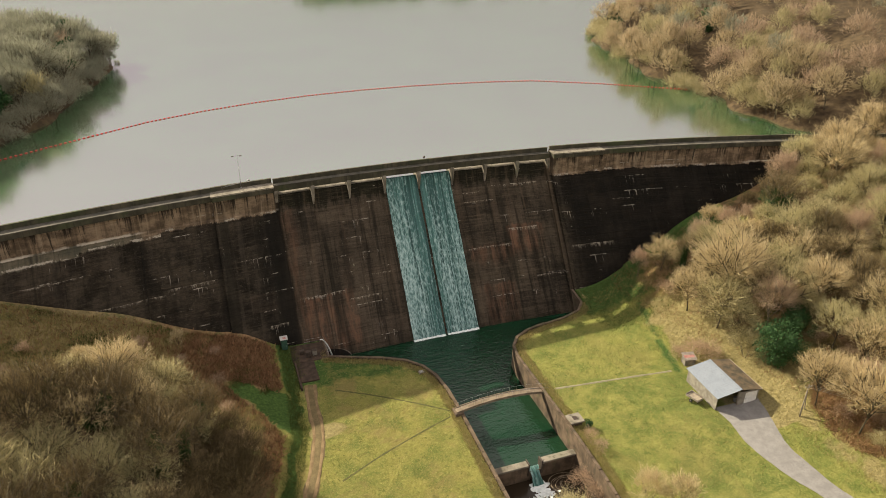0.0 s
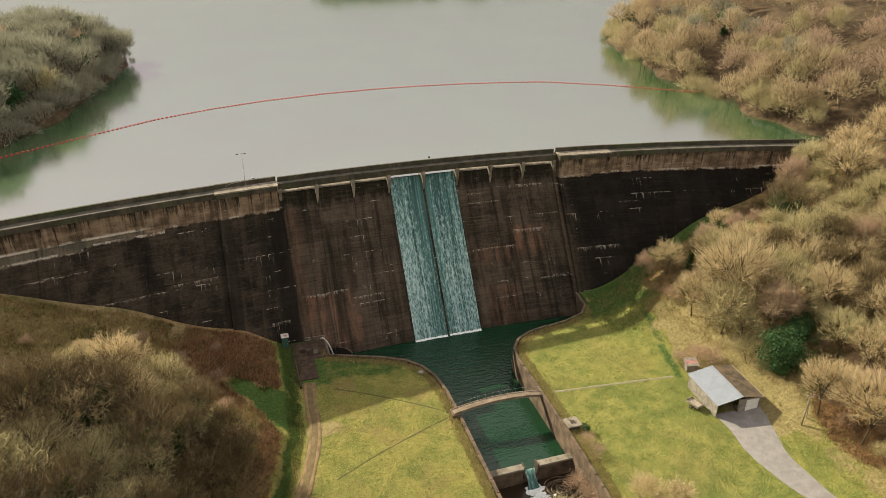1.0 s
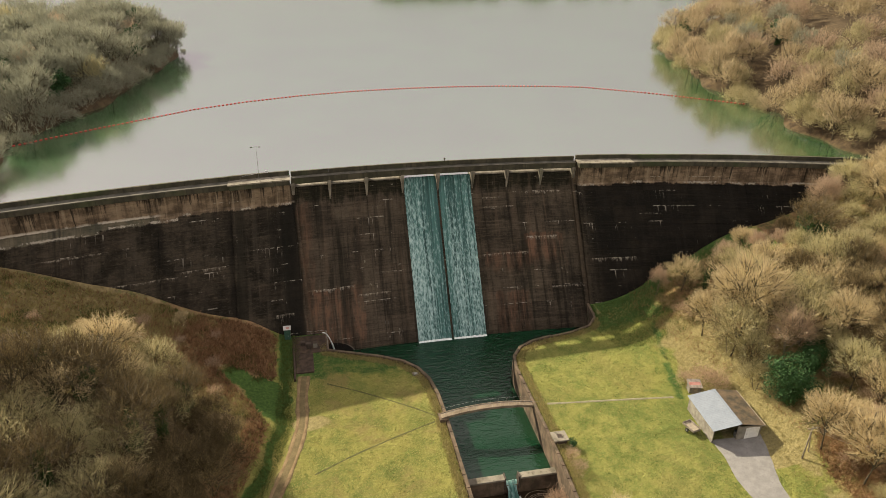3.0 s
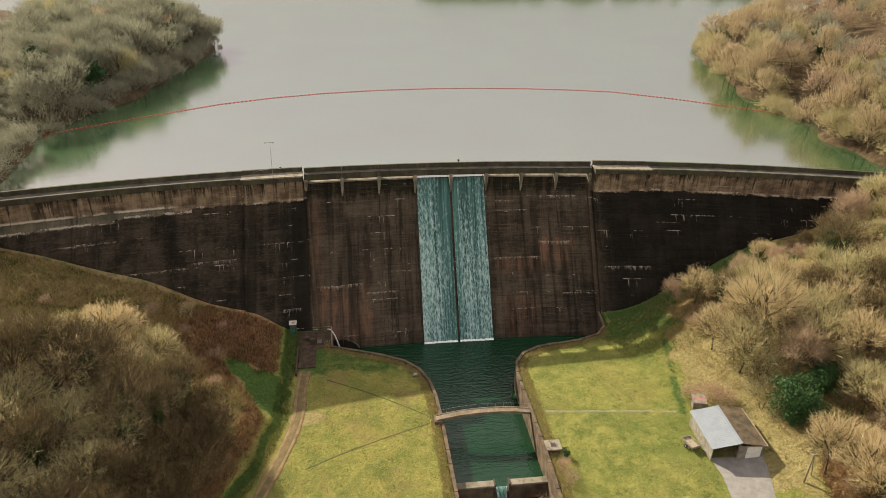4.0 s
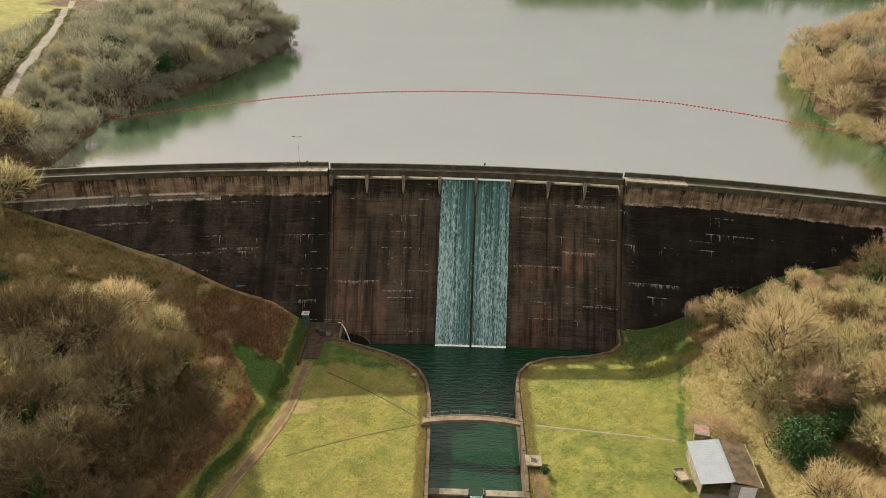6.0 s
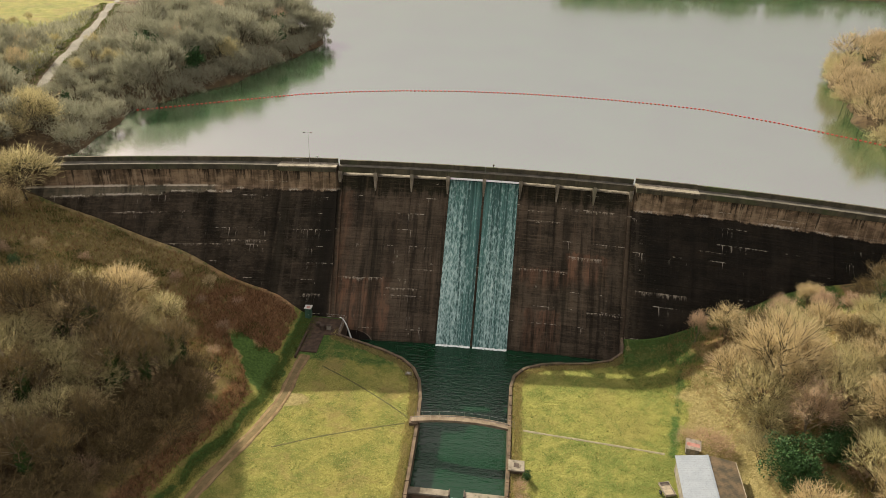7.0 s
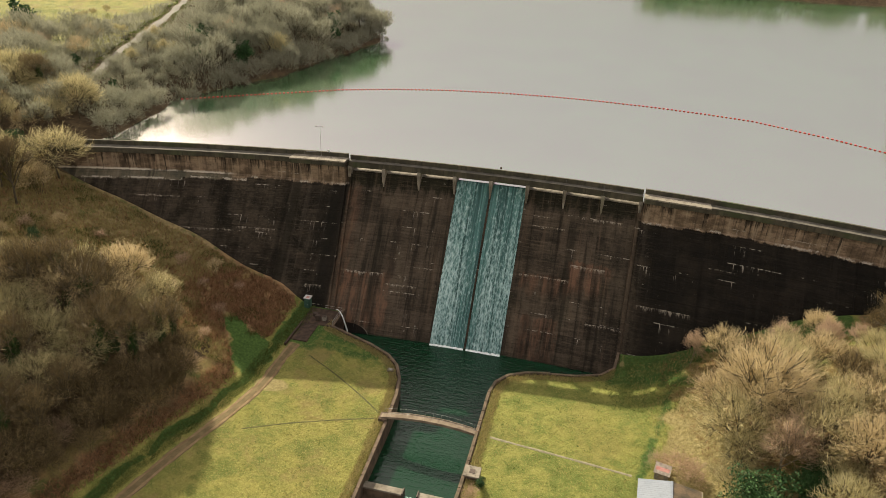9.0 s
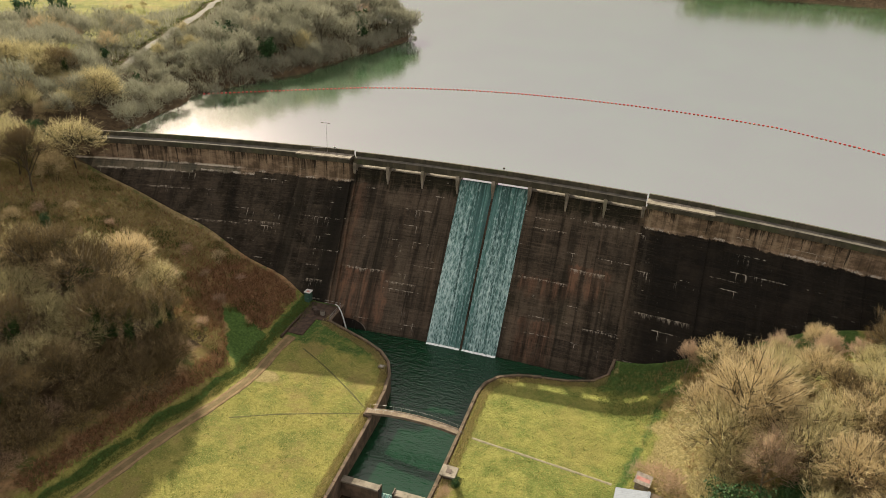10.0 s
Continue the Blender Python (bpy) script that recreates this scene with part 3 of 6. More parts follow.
def left_toe(y):
    return np.interp(y, [-140, -105, -75, -60, -49, -42, -30, -18], [-66, -54, -44, -39.5, -35.3, -33.6, -32.6, -32.3])


def right_toe(y):
    return np.interp(y, [-140, -100, -80, -66, -58, -50, -40, -33, -24, -16], [60, 49, 42, 40.3, 40.6, 39.6, 36.5, 34.5, 31.0, 33.8])


def shore_left(y):
    return np.interp(y, [-10, 5, 30, 45, 66, 100, 128, 136, 142, 160, 200, 260, 328], [-88, -87, -89, -84, -76, -68.5, -65.5, -66, -80, -118, -175, -265, -420])


def shore_right(y):
    return np.interp(y, [-10, 6, 17, 50, 75, 91, 108, 136, 160, 200, 328], [103, 100, 98.5, 100, 101.5, 106, 108.5, 121, 150, 210, 420])


def soft_cap(z, top, slope=0.12):
    return np.where(z > top, top + (z - top) * slope, z)


def bumps(x, y):
    return 0.5 * np.sin(x * 0.21 + 1.3 * np.sin(y * 0.13)) * np.sin(y * 0.17 + 0.9 * np.sin(x * 0.11))


def downstream_z(x, y):
    lawn_l = -0.055 * np.clip(-28 - y, 0, 60)
    lawn_r = 0.012 * np.clip(x - 12, 0, 40) - 0.03 * np.clip(-62 - y, 0, 60)
    base = np.where(x < 0, lawn_l, lawn_r)
    dl = np.clip(1.2 * np.logaddexp(0, (left_toe(y) - x) / 1.2) - 0.15, 0, None)
    dr = np.clip(2.4 * np.logaddexp(0, (x - right_toe(y) - 0.6) / 2.4) - 0.1, 0, None)
    bank_l = 0.55 * np.minimum(dl, 6) + 0.345 * np.clip(dl - 6, 0, None)
    bank_r = 0.42 * np.minimum(dr, 20) + 0.36 * np.clip(dr - 20, 0, None)
    bank = bank_l + bank_r
    z = base + soft_cap(bank, 25.5) + bumps(x, y) * np.clip(bank / 4, 0, 1.2)
    return z


def upstream_z(x, y):
    sl, sr, sf = shore_left(y) - x, x - shore_right(y), y - np.interp(x, [0, 45, 140, 220], [372, 330, 342, 352])
    wob = 2.5 * np.sin(y * 0.12) + 1.5 * np.sin(y * 0.31 + 1)
    sl, sr = sl + 0.4 * wob, sr + wob
    zl = soft_cap(np.minimum(0.8 * sl, 0.32 * sl + 0.9), 5.8, 0.07)
    zr = soft_cap(np.minimum(0.8 * sr, 0.36 * sr + 0.9), 17, 0.25)
    zf = soft_cap(0.3 * (sf + 3 * np.sin(x * 0.05)), 9, 0.2)
    up = np.maximum(np.maximum(zl, zr), zf)
    return WATER_Z + np.maximum(up, -14) + np.where(up > 0, bumps(x, y) * np.clip(up / 3, 0, 1.5), 0)


def inside(px, py, poly):
    res = np.zeros(px.shape, bool)
    for (x0, y0), (x1, y1) in zip(poly, poly[1:] + poly[:1]):
        cross = (y0 > py) != (y1 > py)
        with np.errstate(divide="ignore", invalid="ignore"):
            at = (x1 - x0) * (py - y0) / (y1 - y0) + x0
        res ^= cross & (px < at)
    return res


def shifted(path, d):
    """A polyline moved d to its right-hand side."""
    out = []
    for i, (x, y) in enumerate(path):
        a, b = path[max(i - 1, 0)], path[min(i + 1, len(path) - 1)]
        t = Vector((b[0] - a[0], b[1] - a[1])).normalized()
        out.append((x + t.y * d, y - t.x * d))
    return out


POOL_EDGE = shifted(LEFT_WALL, 0.55) + shifted(RIGHT_WALL, -0.55)[::-1] + [(29.5, -4.0), (-29.5, -4.0), (-29.5, -17.5)]


def ground_z(x, y, cut=True):
    x, y = np.asarray(x, float), np.asarray(y, float)
    d, u = downstream_z(x, y), upstream_z(x, y)
    w = y - crest_y(x)
    blend = np.where(np.abs(x) > 91, np.clip((w + 4) / 12, 0, 1), (w > 0.8).astype(float))
    blend = blend * blend * (3 - 2 * blend)
    z = d * (1 - blend) + u * blend
    if cut:
        z = np.where(inside(x, y, POOL_EDGE) & (w < -1), -8.0, z)
    return z


def gz(x, y):
    return float(ground_z(np.array([x]), np.array([y]))[0])


def path_distance(x, y, path):
    best = np.full(np.shape(x), 1e9)
    for (x0, y0), (x1, y1) in zip(path, path[1:]):
        dx, dy = x1 - x0, y1 - y0
        t = np.clip(((x - x0) * dx + (y - y0) * dy) / (dx * dx + dy * dy), 0, 1)
        best = np.minimum(best, np.hypot(x - x0 - t * dx, y - y0 - t * dy))
    return best


WEDGE = [(-44.0, -29.8), (-38.0, -31.2), (-32.5, -32.7), (-31.8, -36.5), (-34.0, -41.6), (-35.6, -42.3), (-37.5, -38.8), (-40.9, -34.8)]
VERGE = [(36.9, -28.5), (36.0, -33.0), (34.5, -38.7), (33.2, -44.0), (32.3, -48.0)]


def build_ground():
    xs = np.concatenate([np.arange(-2000, -400, 200), np.arange(-400, -150, 20), np.arange(-150, -60, 2.5), np.arange(-60, -33, 1.0), np.arange(-33, 34, 0.5), np.arange(34, 60, 1.0), np.arange(60, 150, 2.5), np.arange(150, 400, 20), np.arange(400, 2001, 200)])
    ys = np.concatenate([np.arange(-2000, -200, 200), np.arange(-200, -120, 8), np.arange(-120, -66, 1.5), np.arange(-66, -12, 0.5), np.arange(-12, 12, 1.0), np.arange(12, 150, 2.5), np.arange(150, 420, 10), np.arange(420, 2600, 150)])
    gx, gy = np.meshgrid(xs, ys)
    z = ground_z(gx, gy)
    nx, ny = len(xs), len(ys)
    verts = np.stack([gx.ravel(), gy.ravel(), z.ravel()], 1)
    i = (np.arange(ny - 1)[:, None] * nx + np.arange(nx - 1)[None, :]).ravel()
    faces = np.stack([i, i + 1, i + nx + 1, i + nx], 1)
    ob = mesh_ob("ground", verts.tolist(), faces.tolist(), GROUND, smooth=True)
    tagged(ob, "grassy valley floor and banks with dead bracken", "ground", kind="structure")
    x, y = gx.ravel(), gy.ravel()
    w = y - crest_y(x)
    dl, dr = left_toe(y) - x, x - right_toe(y)
    down = w < -1
    bracken = np.clip((dl - 1.0) / 3, 0, 1) + 0.75 * np.clip((dr - 5) / 5, 0, 1)
    litter = np.where(down, 0.42 * np.clip((dr - 9) / 5, 0, 1) + np.clip((dl - 5.5) / 3, 0, 1) * np.clip((-37 - y) / 4, 0, 1), 1.0)
    bracken = np.where(down, bracken, 0.0)
    field = (~down) & (x < -112 - 0.35 * (y - 20)) & (x < -118)
    litter = np.where(field, 0, litter)
    # rank green: ditch beside the track, strip at the lawn's edge, ground below the dam
    lush_shade = np.exp(-((dl + 0.1 + 0.4 * np.sin(y * 0.7)) / (0.8 + 0.25 * np.sin(y * 0.43))) ** 2) * (dl > -6)
    lush_shade = np.maximum(lush_shade, 0.62 * np.exp(-(path_distance(x, y, VERGE) / 1.2) ** 2))
    lush_shade = np.maximum(lush_shade, np.clip((y + 27.5 + 0.05 * np.abs(x)) / 4, 0, 1) * down * (np.abs(x) < 60) * 0.75)
    lush_shade = np.where((x < -33) & (dl > 1.5), 0, lush_shade)
    # the dam's shade on the left lawn, painted as a deeper green
    lush_shade = np.maximum(lush_shade, 0.6 * np.clip((y + 36) / 6, 0, 1) * (x < -8) * (x > -34) * down)
    wedge = sum(inside(x + ox + 0.8 * np.sin(y * 1.1), y + oy + 0.8 * np.sin(x * 1.3), WEDGE).astype(float) for ox in (-0.8, 0, 0.8) for oy in (-0.8, 0, 0.8)) / 9
    bracken, litter, lush_shade = bracken * (1 - wedge), litter * (1 - wedge), np.maximum(lush_shade, wedge)
    foot = np.clip((17 + 2.5 * np.sin(x * 0.5) + 1.5 * np.sin(x * 1.3 + y) + w) / 4, 0, 1) * (x > 20) * (x < 66) * down
    bracken, litter, lush_shade = bracken * (1 - 0.85 * foot), litter * (1 - foot), np.maximum(lush_shade, foot * 0.75)
    edge = np.minimum(path_distance(x, y, LEFT_WALL), path_distance(x, y, RIGHT_WALL))
    dry = np.exp(-((edge - 1.4) / 0.7) ** 2) * 0.5
    dry = np.maximum(dry, np.exp(-((dr - 3.5) / 3.2) ** 2) * 0.9 * np.clip((-31 - y) / 3, 0, 1) * down)
    verge_x = np.interp(y, [p[1] for p in VERGE[::-1]], [p[0] for p in VERGE[::-1]])
    dry = np.maximum(dry, 0.85 * np.clip((x - verge_x - 1.2) / 1.0, 0, 1) * np.clip((14 - dr) / 6, 0, 1) * (y < -29) * (y > -66) * down)
    dry = np.maximum(dry, np.clip(1.5 - np.hypot((x + 28.6) / 3.2, (y + 42.0) / 1.5), 0, 1))
    bracken = np.maximum(bracken, np.clip(1.6 - np.hypot((x - 41.0) / 3.6, (y + 29.5) / 1.7), 0, 1))
    dry = np.maximum(dry, 0.4 * np.clip((dr - 5) / 5, 0, 1) * (y < -26) * down)
    rust = np.clip(1.6 - np.hypot((x - 49.5) / 5.0, (y + 70.0) / 8.5), 0, 1) * down
    bracken, dry = np.maximum(bracken, rust), dry * (1 - rust)
    for name, vals in (("bracken", bracken), ("litter", litter), ("lush_shade", lush_shade * np.where(down, 1, 0)), ("dry", dry * np.where(down, 1, 0))):
        at = ob.data.attributes.new(name, "FLOAT", "POINT")
        at.data.foreach_set("value", np.clip(vals, 0, 1).astype(np.float32))
    return ob


build_ground()


def strip(name, path, width, mat, label, category, lift=0.05, step=1.0, flare=0.0, rut=0.0, cross=6, ragged=1.0):
    """A way that lies on the ground along a path."""
    pts = []
    for (x0, y0), (x1, y1) in zip(path, path[1:]):
        n = max(1, int(math.hypot(x1 - x0, y1 - y0) / step))
        pts += [(x0 + (x1 - x0) * k / n, y0 + (y1 - y0) * k / n) for k in range(n)]
    pts.append(path[-1])
    pts = [(sum(q[0] for q in pts[max(0, i - 2):i + 3]) / len(pts[max(0, i - 2):i + 3]), sum(q[1] for q in pts[max(0, i - 2):i + 3]) / len(pts[max(0, i - 2):i + 3])) for i in range(len(pts))]
    verts, faces = [], []
    for i, (x, y) in enumerate(pts):
        a, b = pts[max(i - 1, 0)], pts[min(i + 1, len(pts) - 1)]
        t = Vector((b[0] - a[0], b[1] - a[1])).normalized()
        wob = 1 + flare * max(0, 1 - i / 20) + ragged * (0.12 * math.sin(i * 0.9) + 0.08 * math.sin(i * 2.3))
        for k in range(cross + 1):
            s = (k / cross - 0.5)
            px, py = x + t.y * s * width * wob, y - t.x * s * width * wob
            dz = lift - 0.06 * (abs(s) > 0.49) - rut * (abs(abs(s) - 0.27) < 0.1)
            verts.append((px, py, max(gz(px, py), -3) + dz))
    for i in range(len(pts) - 1):
        for k in range(cross):
            a = i * (cross + 1) + k
            faces.append((a, a + 1, a + cross + 2, a + cross + 1))
    return tagged(mesh_ob(name, verts, faces, mat, smooth=True), label, category, kind="structure")


strip("track", TRACK, 2.0, DIRT, "rutted brown dirt track along the bank's foot", "track", 0.09, rut=0.05)
for k, off in enumerate((-0.68, 0.68)):
    strip(f"track_rut_{k + 1}", shifted(TRACK, off), 0.48, RUT, "pale wheel rut worn into the dirt track", "track", 0.125, cross=2)
strip("driveway", DRIVE, 3.4, GRAVEL, "pale gravel driveway up to the open shed", "driveway", 0.10, flare=1.4, ragged=0.3)
strip("footpath", [(8.6, -44.9), (16, -45.7), (24, -46.6), (32.2, -47.6)], 0.45, PATHMAT, "narrow pale footpath across the lawn", "path", 0.06, cross=3)
strip("worn_line", [(-26.5, -32.5), (-20, -36.0), (-13, -40.5), (-8.0, -44.2)], 0.35, WORN, "faint worn line across the lawn", "path", 0.05, cross=2)
strip("worn_line_2", [(-29.5, -53.0), (-22, -49.5), (-14, -46.5), (-8.2, -44.6)], 0.35, WORN, "faint worn line across the lawn", "path", 0.05, cross=2)
strip("road", [(-108, 24), (-117, 46), (-124, 67), (-138, 106), (-150, 136), (-170, 185)], 2.4, ASPHALT, "narrow pale road behind the bank's trees", "road", 0.12, 4.0, ragged=0.3)

# ---- water ----


def water_sheet(name, x0, x1, y0, y1, z, mat, label, step):
    nx, ny = max(2, int((x1 - x0) / step)), max(2, int((y1 - y0) / step))
    verts = [(x0 + (x1 - x0) * i / nx, y0 + (y1 - y0) * j / ny, z) for j in range(ny + 1) for i in range(nx + 1)]
    faces = [(j * (nx + 1) + i, j * (nx + 1) + i + 1, (j + 1) * (nx + 1) + i + 1, (j + 1) * (nx + 1) + i) for j in range(ny) for i in range(nx)]
    return tagged(mesh_ob(name, verts, faces, mat), label, "water", kind="structure")


def reservoir():
    """The lake's surface, with its near edge along the dam."""
    xs = np.linspace(-130, 135, 54)
    verts = [(x, crest_y(x) + 2.3, WATER_Z) for x in xs] + [(x * 4.5, 420, WATER_Z) for x in xs]
    n = len(xs)
    faces = [(i, i + 1, n + i + 1, n + i) for i in range(n - 1)]
    return tagged(mesh_ob("water_reservoir", verts, faces, RESERVOIR), "wide calm reservoir, pale with the sky, green by its banks", "water", kind="structure")


reservoir()
water_sheet("water_pool", -30, 30, -56.4, -12, POOL_Z, POOL, "dark green rippled stilling pool and channel", 4)
water_sheet("water_outflow", -9, 9, -112, -56.8, LOW_Z, SILT, "brown silty water below the weir", 4)

# ---- the dam ----
dam = thing("dam", Matrix.Identity(4), "curved concrete gravity dam with a stained central spillway", "dam", kind="structure")
LIFT = 1.35


def edge_x(z, s=1):
    """The spillway's sides, drawing in towards the toe, more so on the left (s=-1)."""
    return 29.5 - (0.55 if s > 0 else 1.7) * np.clip((23.0 - z) / 25.0, 0, 1.2)


def lifted(profile, seed):
    """Cuts the sloping face of a profile into lifts with small offsets and shallow grooves."""
    r = random.Random(seed)
    (w0, z0), (w1, z1) = profile[-2], profile[-1]
    out = list(profile[:-1])
    slope = (w1 - w0) / (z1 - z0)
    z = math.floor(z0 / LIFT) * LIFT
    while z > z1 + 0.3:
        w = w0 + slope * (z - z0)
        o = r.uniform(-0.03, 0.03)
        dp = r.choice((0.006, 0.01, 0.015, 0.03))
        out += [(w + o, z + 0.03), (w + dp, z + 0.01), (w + dp, z - 0.015), (w + r.uniform(-0.03, 0.03), z - 0.035)]
        z -= LIFT
    out.append((w1, z1))
    return out


WING = [(2.5, 8), (2.5, 25.3), (0.15, 25.3), (0.15, 21.0), (-0.12, 20.85), (-0.15, 20.6), (-0.15 - 0.72 * 27.6, -7.0)]
BLOCK = [(2.5, 8), (2.5, 25.3), (-0.35, 25.3), (-0.35, 21.0), (-0.55, 20.85), (-0.58, 20.6), (-0.58 - 0.72 * 27.6, -7.0)]
SPILL = [(5.5, 8), (5.5, 22.6), (3.8, 23.0), (2.8, 23.10), (2.15, 23.02), (1.7, 22.6), (1.35, 21.8), (1.0, 20.5), (1.0 - 0.72 * 27.5, -7.0)]
LOWSPILL = [(5.5, 8), (5.5, 22.3), (3.8, 22.7), (2.8, 22.80), (2.15, 22.7), (1.65, 22.3), (1.3, 21.6), (1.0, 20.5), (1.0 - 0.72 * 27.5, -7.0)]


def monolith(x0, x1, profile, seed, inner=0):
    """One cast block of the dam between two vertical joints. inner: the side (-1, 1) that follows the spillway's edge."""
    prof = lifted(profile, seed)
    x0, x1 = x0 + 0.025, x1 - 0.025
    n = max(2, int((x1 - x0) / 1.6))
    secs = []
    for i in range(n + 1):
        sec = []
        for w, z in prof:
            a, b = x0, x1
            if inner == 1:
                a = float(edge_x(z)) + 0.025
            if inner == -1:
                b = -float(edge_x(z, -1)) - 0.025
            x = a + (b - a) * i / n
            sec.append((x, float(crest_y(x)) + w, z))
        secs.append(sec)
    v, f = sweep(secs)
    return mesh_ob("monolith", v, f, DAM, dam)


seed = 1
for a, b in ((-29.6, -22.0), (-22.0, -14.6), (-14.6, -7.3)):
    monolith(a, b, SPILL, seed)
    monolith(-b, -a, SPILL, seed + 50)
    seed += 1
monolith(-7.3, 0, LOWSPILL, 20)
monolith(0, 7.3, LOWSPILL, 21)
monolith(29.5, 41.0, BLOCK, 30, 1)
monolith(-40.6, -29.5, BLOCK, 31, -1)
JOINTS = [41.0, 53.5, 66.0, 78.5, 91.0, 103.5, 116.0]
for k, (a, b) in enumerate(zip(JOINTS, JOINTS[1:])):
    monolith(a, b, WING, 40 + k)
    monolith(-b, -40.6 if k == 0 else -a, WING, 60 + k)
# a core behind the joints, so that no light comes through them
CORE = [(2.2, 8), (2.2, 25.0), (0.45, 25.0), (0.45, 20.5), (0.45 - 0.72 * 27.5, -7.0)]
CORE_S = [(5.2, 8), (5.2, 22.0), (3.0, 22.5), (1.9, 21.8), (1.3, 20.2), (1.3 - 0.72 * 27.2, -7.0)]
for a, b, prof in ((-116, -29.7, CORE), (-29.6, 29.6, CORE_S), (29.7, 116, CORE)):
    xs = np.linspace(a, b, 40)
    v, f = sweep([[(x, float(crest_y(x)) + w, z) for w, z in prof] for x in xs])
    mesh_ob("core", v, f, DAM, dam)


def along(name, x0, x1, outline, mat, parent, label="", step=2.0):
    """A bar of a given outline (w, z) that follows the crest."""
    n = max(2, int(abs(x1 - x0) / step))
    secs = [[(x0 + (x1 - x0) * i / n, float(crest_y(x0 + (x1 - x0) * i / n)) + w, z) for w, z in outline] for i in range(n + 1)]
    v, f = sweep(secs)
    return mesh_ob(name, v, f, mat, parent, label)


def rect(w0, w1, z0, z1):
    return [(w0, z0), (w1, z0), (w1, z1), (w0, z1)]


# walkway edge beams, copings and upstream parapets, cast in lengths
for s in (-1, 1):
    for k, (a, b) in enumerate(zip(JOINTS, JOINTS[1:])):
        a0 = 40.6 if (s < 0 and k == 0) else a
        along("edge_beam", s * (a0 + 0.01), s * (b - 0.01), [(-0.12, 24.45), (1.2, 24.45), (1.2, 25.42), (-0.05, 25.42), (-0.12, 25.35)], PARAPET, dam)
        along("coping", s * (a0 + 0.01), s * (b - 0.01), rect(-0.10, 1.8, 25.424, 25.52), WALKWAY, dam, "dark grey concrete walkway slab")
        along("upstream_parapet", s * (a0 + 0.015), s * (b - 0.015), rect(1.75, 2.2, 25.3, 26.4), PARAPET, dam)
    along("block_beam", s * 29.5, s * (41.0 if s > 0 else 40.6), [(-0.62, 24.5), (1.5, 24.5), (1.5, 25.36), (-0.55, 25.36), (-0.62, 25.3)], PARAPET, dam)
    along("block_slab", s * 29.35, s * (41.15 if s > 0 else 40.75), rect(-0.70, 1.8, 25.364, 25.62), CREST, dam, "pale wide concrete platform slab")
    along("upstream_parapet", s * 29.5, s * (41.0 if s > 0 else 40.6), rect(1.75, 2.2, 25.3, 26.45), PARAPET, dam)
for i in range(8):
    a, b = -29.2 + 7.3 * i, -29.2 + 7.3 * (i + 1)
    along("deck_beam", a + 0.012, b - 0.012, [(0.95, 23.95), (2.5, 24.1), (2.5, 25.14), (1.0, 25.14), (0.95, 25.08)], PARAPET, dam)
    along("deck_slab", a + 0.012, b - 0.012, rect(0.90, 2.2, 25.144, 25.24), WALKWAY, dam, "dark grey concrete walkway slab")
    along("upstream_parapet", a + 0.012, b - 0.012, rect(2.1, 2.5, 25.1, 26.12), PARAPET, dam)
    along("sill_cap", a + 0.36, b - 0.36, [(1.95, 22.9 - 0.3 * (3 <= i <= 4)), (3.6, 22.9 - 0.3 * (3 <= i <= 4)), (3.5, 23.08 - 0.3 * (3 <= i <= 4)), (2.75, 23.14 - 0.3 * (3 <= i <= 4)), (2.2, 23.07 - 0.3 * (3 <= i <= 4))], CREST, dam, "pale worn spillway sill")


def pier(x):
    """A bridge pier with a cutwater that tapers down the face."""
    y = float(crest_y(x))
    prof = [(3.6, 21.5, 0.34), (3.6, 24.15, 0.34), (0.80, 24.15, 0.36), (0.62, 23.6, 0.34), (0.62, 22.4, 0.28), (0.72, 21.2, 0.19), (0.86, 20.3, 0.12), (1.6, 20.3, 0.12)]
    v = [(x - h, y + w, z) for w, z, h in prof] + [(x + h, y + w, z) for w, z, h in prof]
    n = len(prof)
    f = [tuple(range(n)), tuple(range(2 * n - 1, n - 1, -1))] + [(i, i + n, (i + 1) % n + n, (i + 1) % n) for i in range(n)]
    return mesh_ob("pier", v, f, CREST, dam)


for i in range(9):
    pier(-29.2 + 7.3 * i + (0.25 if i == 0 else -0.25 if i == 8 else 0))

for s in (-1, 1):
    secs = []
    for k in range(23):
        z = 23.0 - k * 1.24
        w = 1.0 - 0.72 * (20.5 - z) if z < 20.5 else 1.0 + (z - 20.5) * 0.3
        x = s * (float(edge_x(z, s)) - 0.05)
        y = float(crest_y(x)) + w
        hi = 0.75
        secs.append([(x - s * 0.75, y + 0.4, z), (x - s * 0.75, y - hi * 0.8, z + hi * 0.55), (x + s * 0.1, y - hi * 0.8, z + hi * 0.55), (x + s * 0.1, y + 0.4, z)])
    v, f = sweep(secs)
    mesh_ob("training_wall", v, f, DAM, dam)


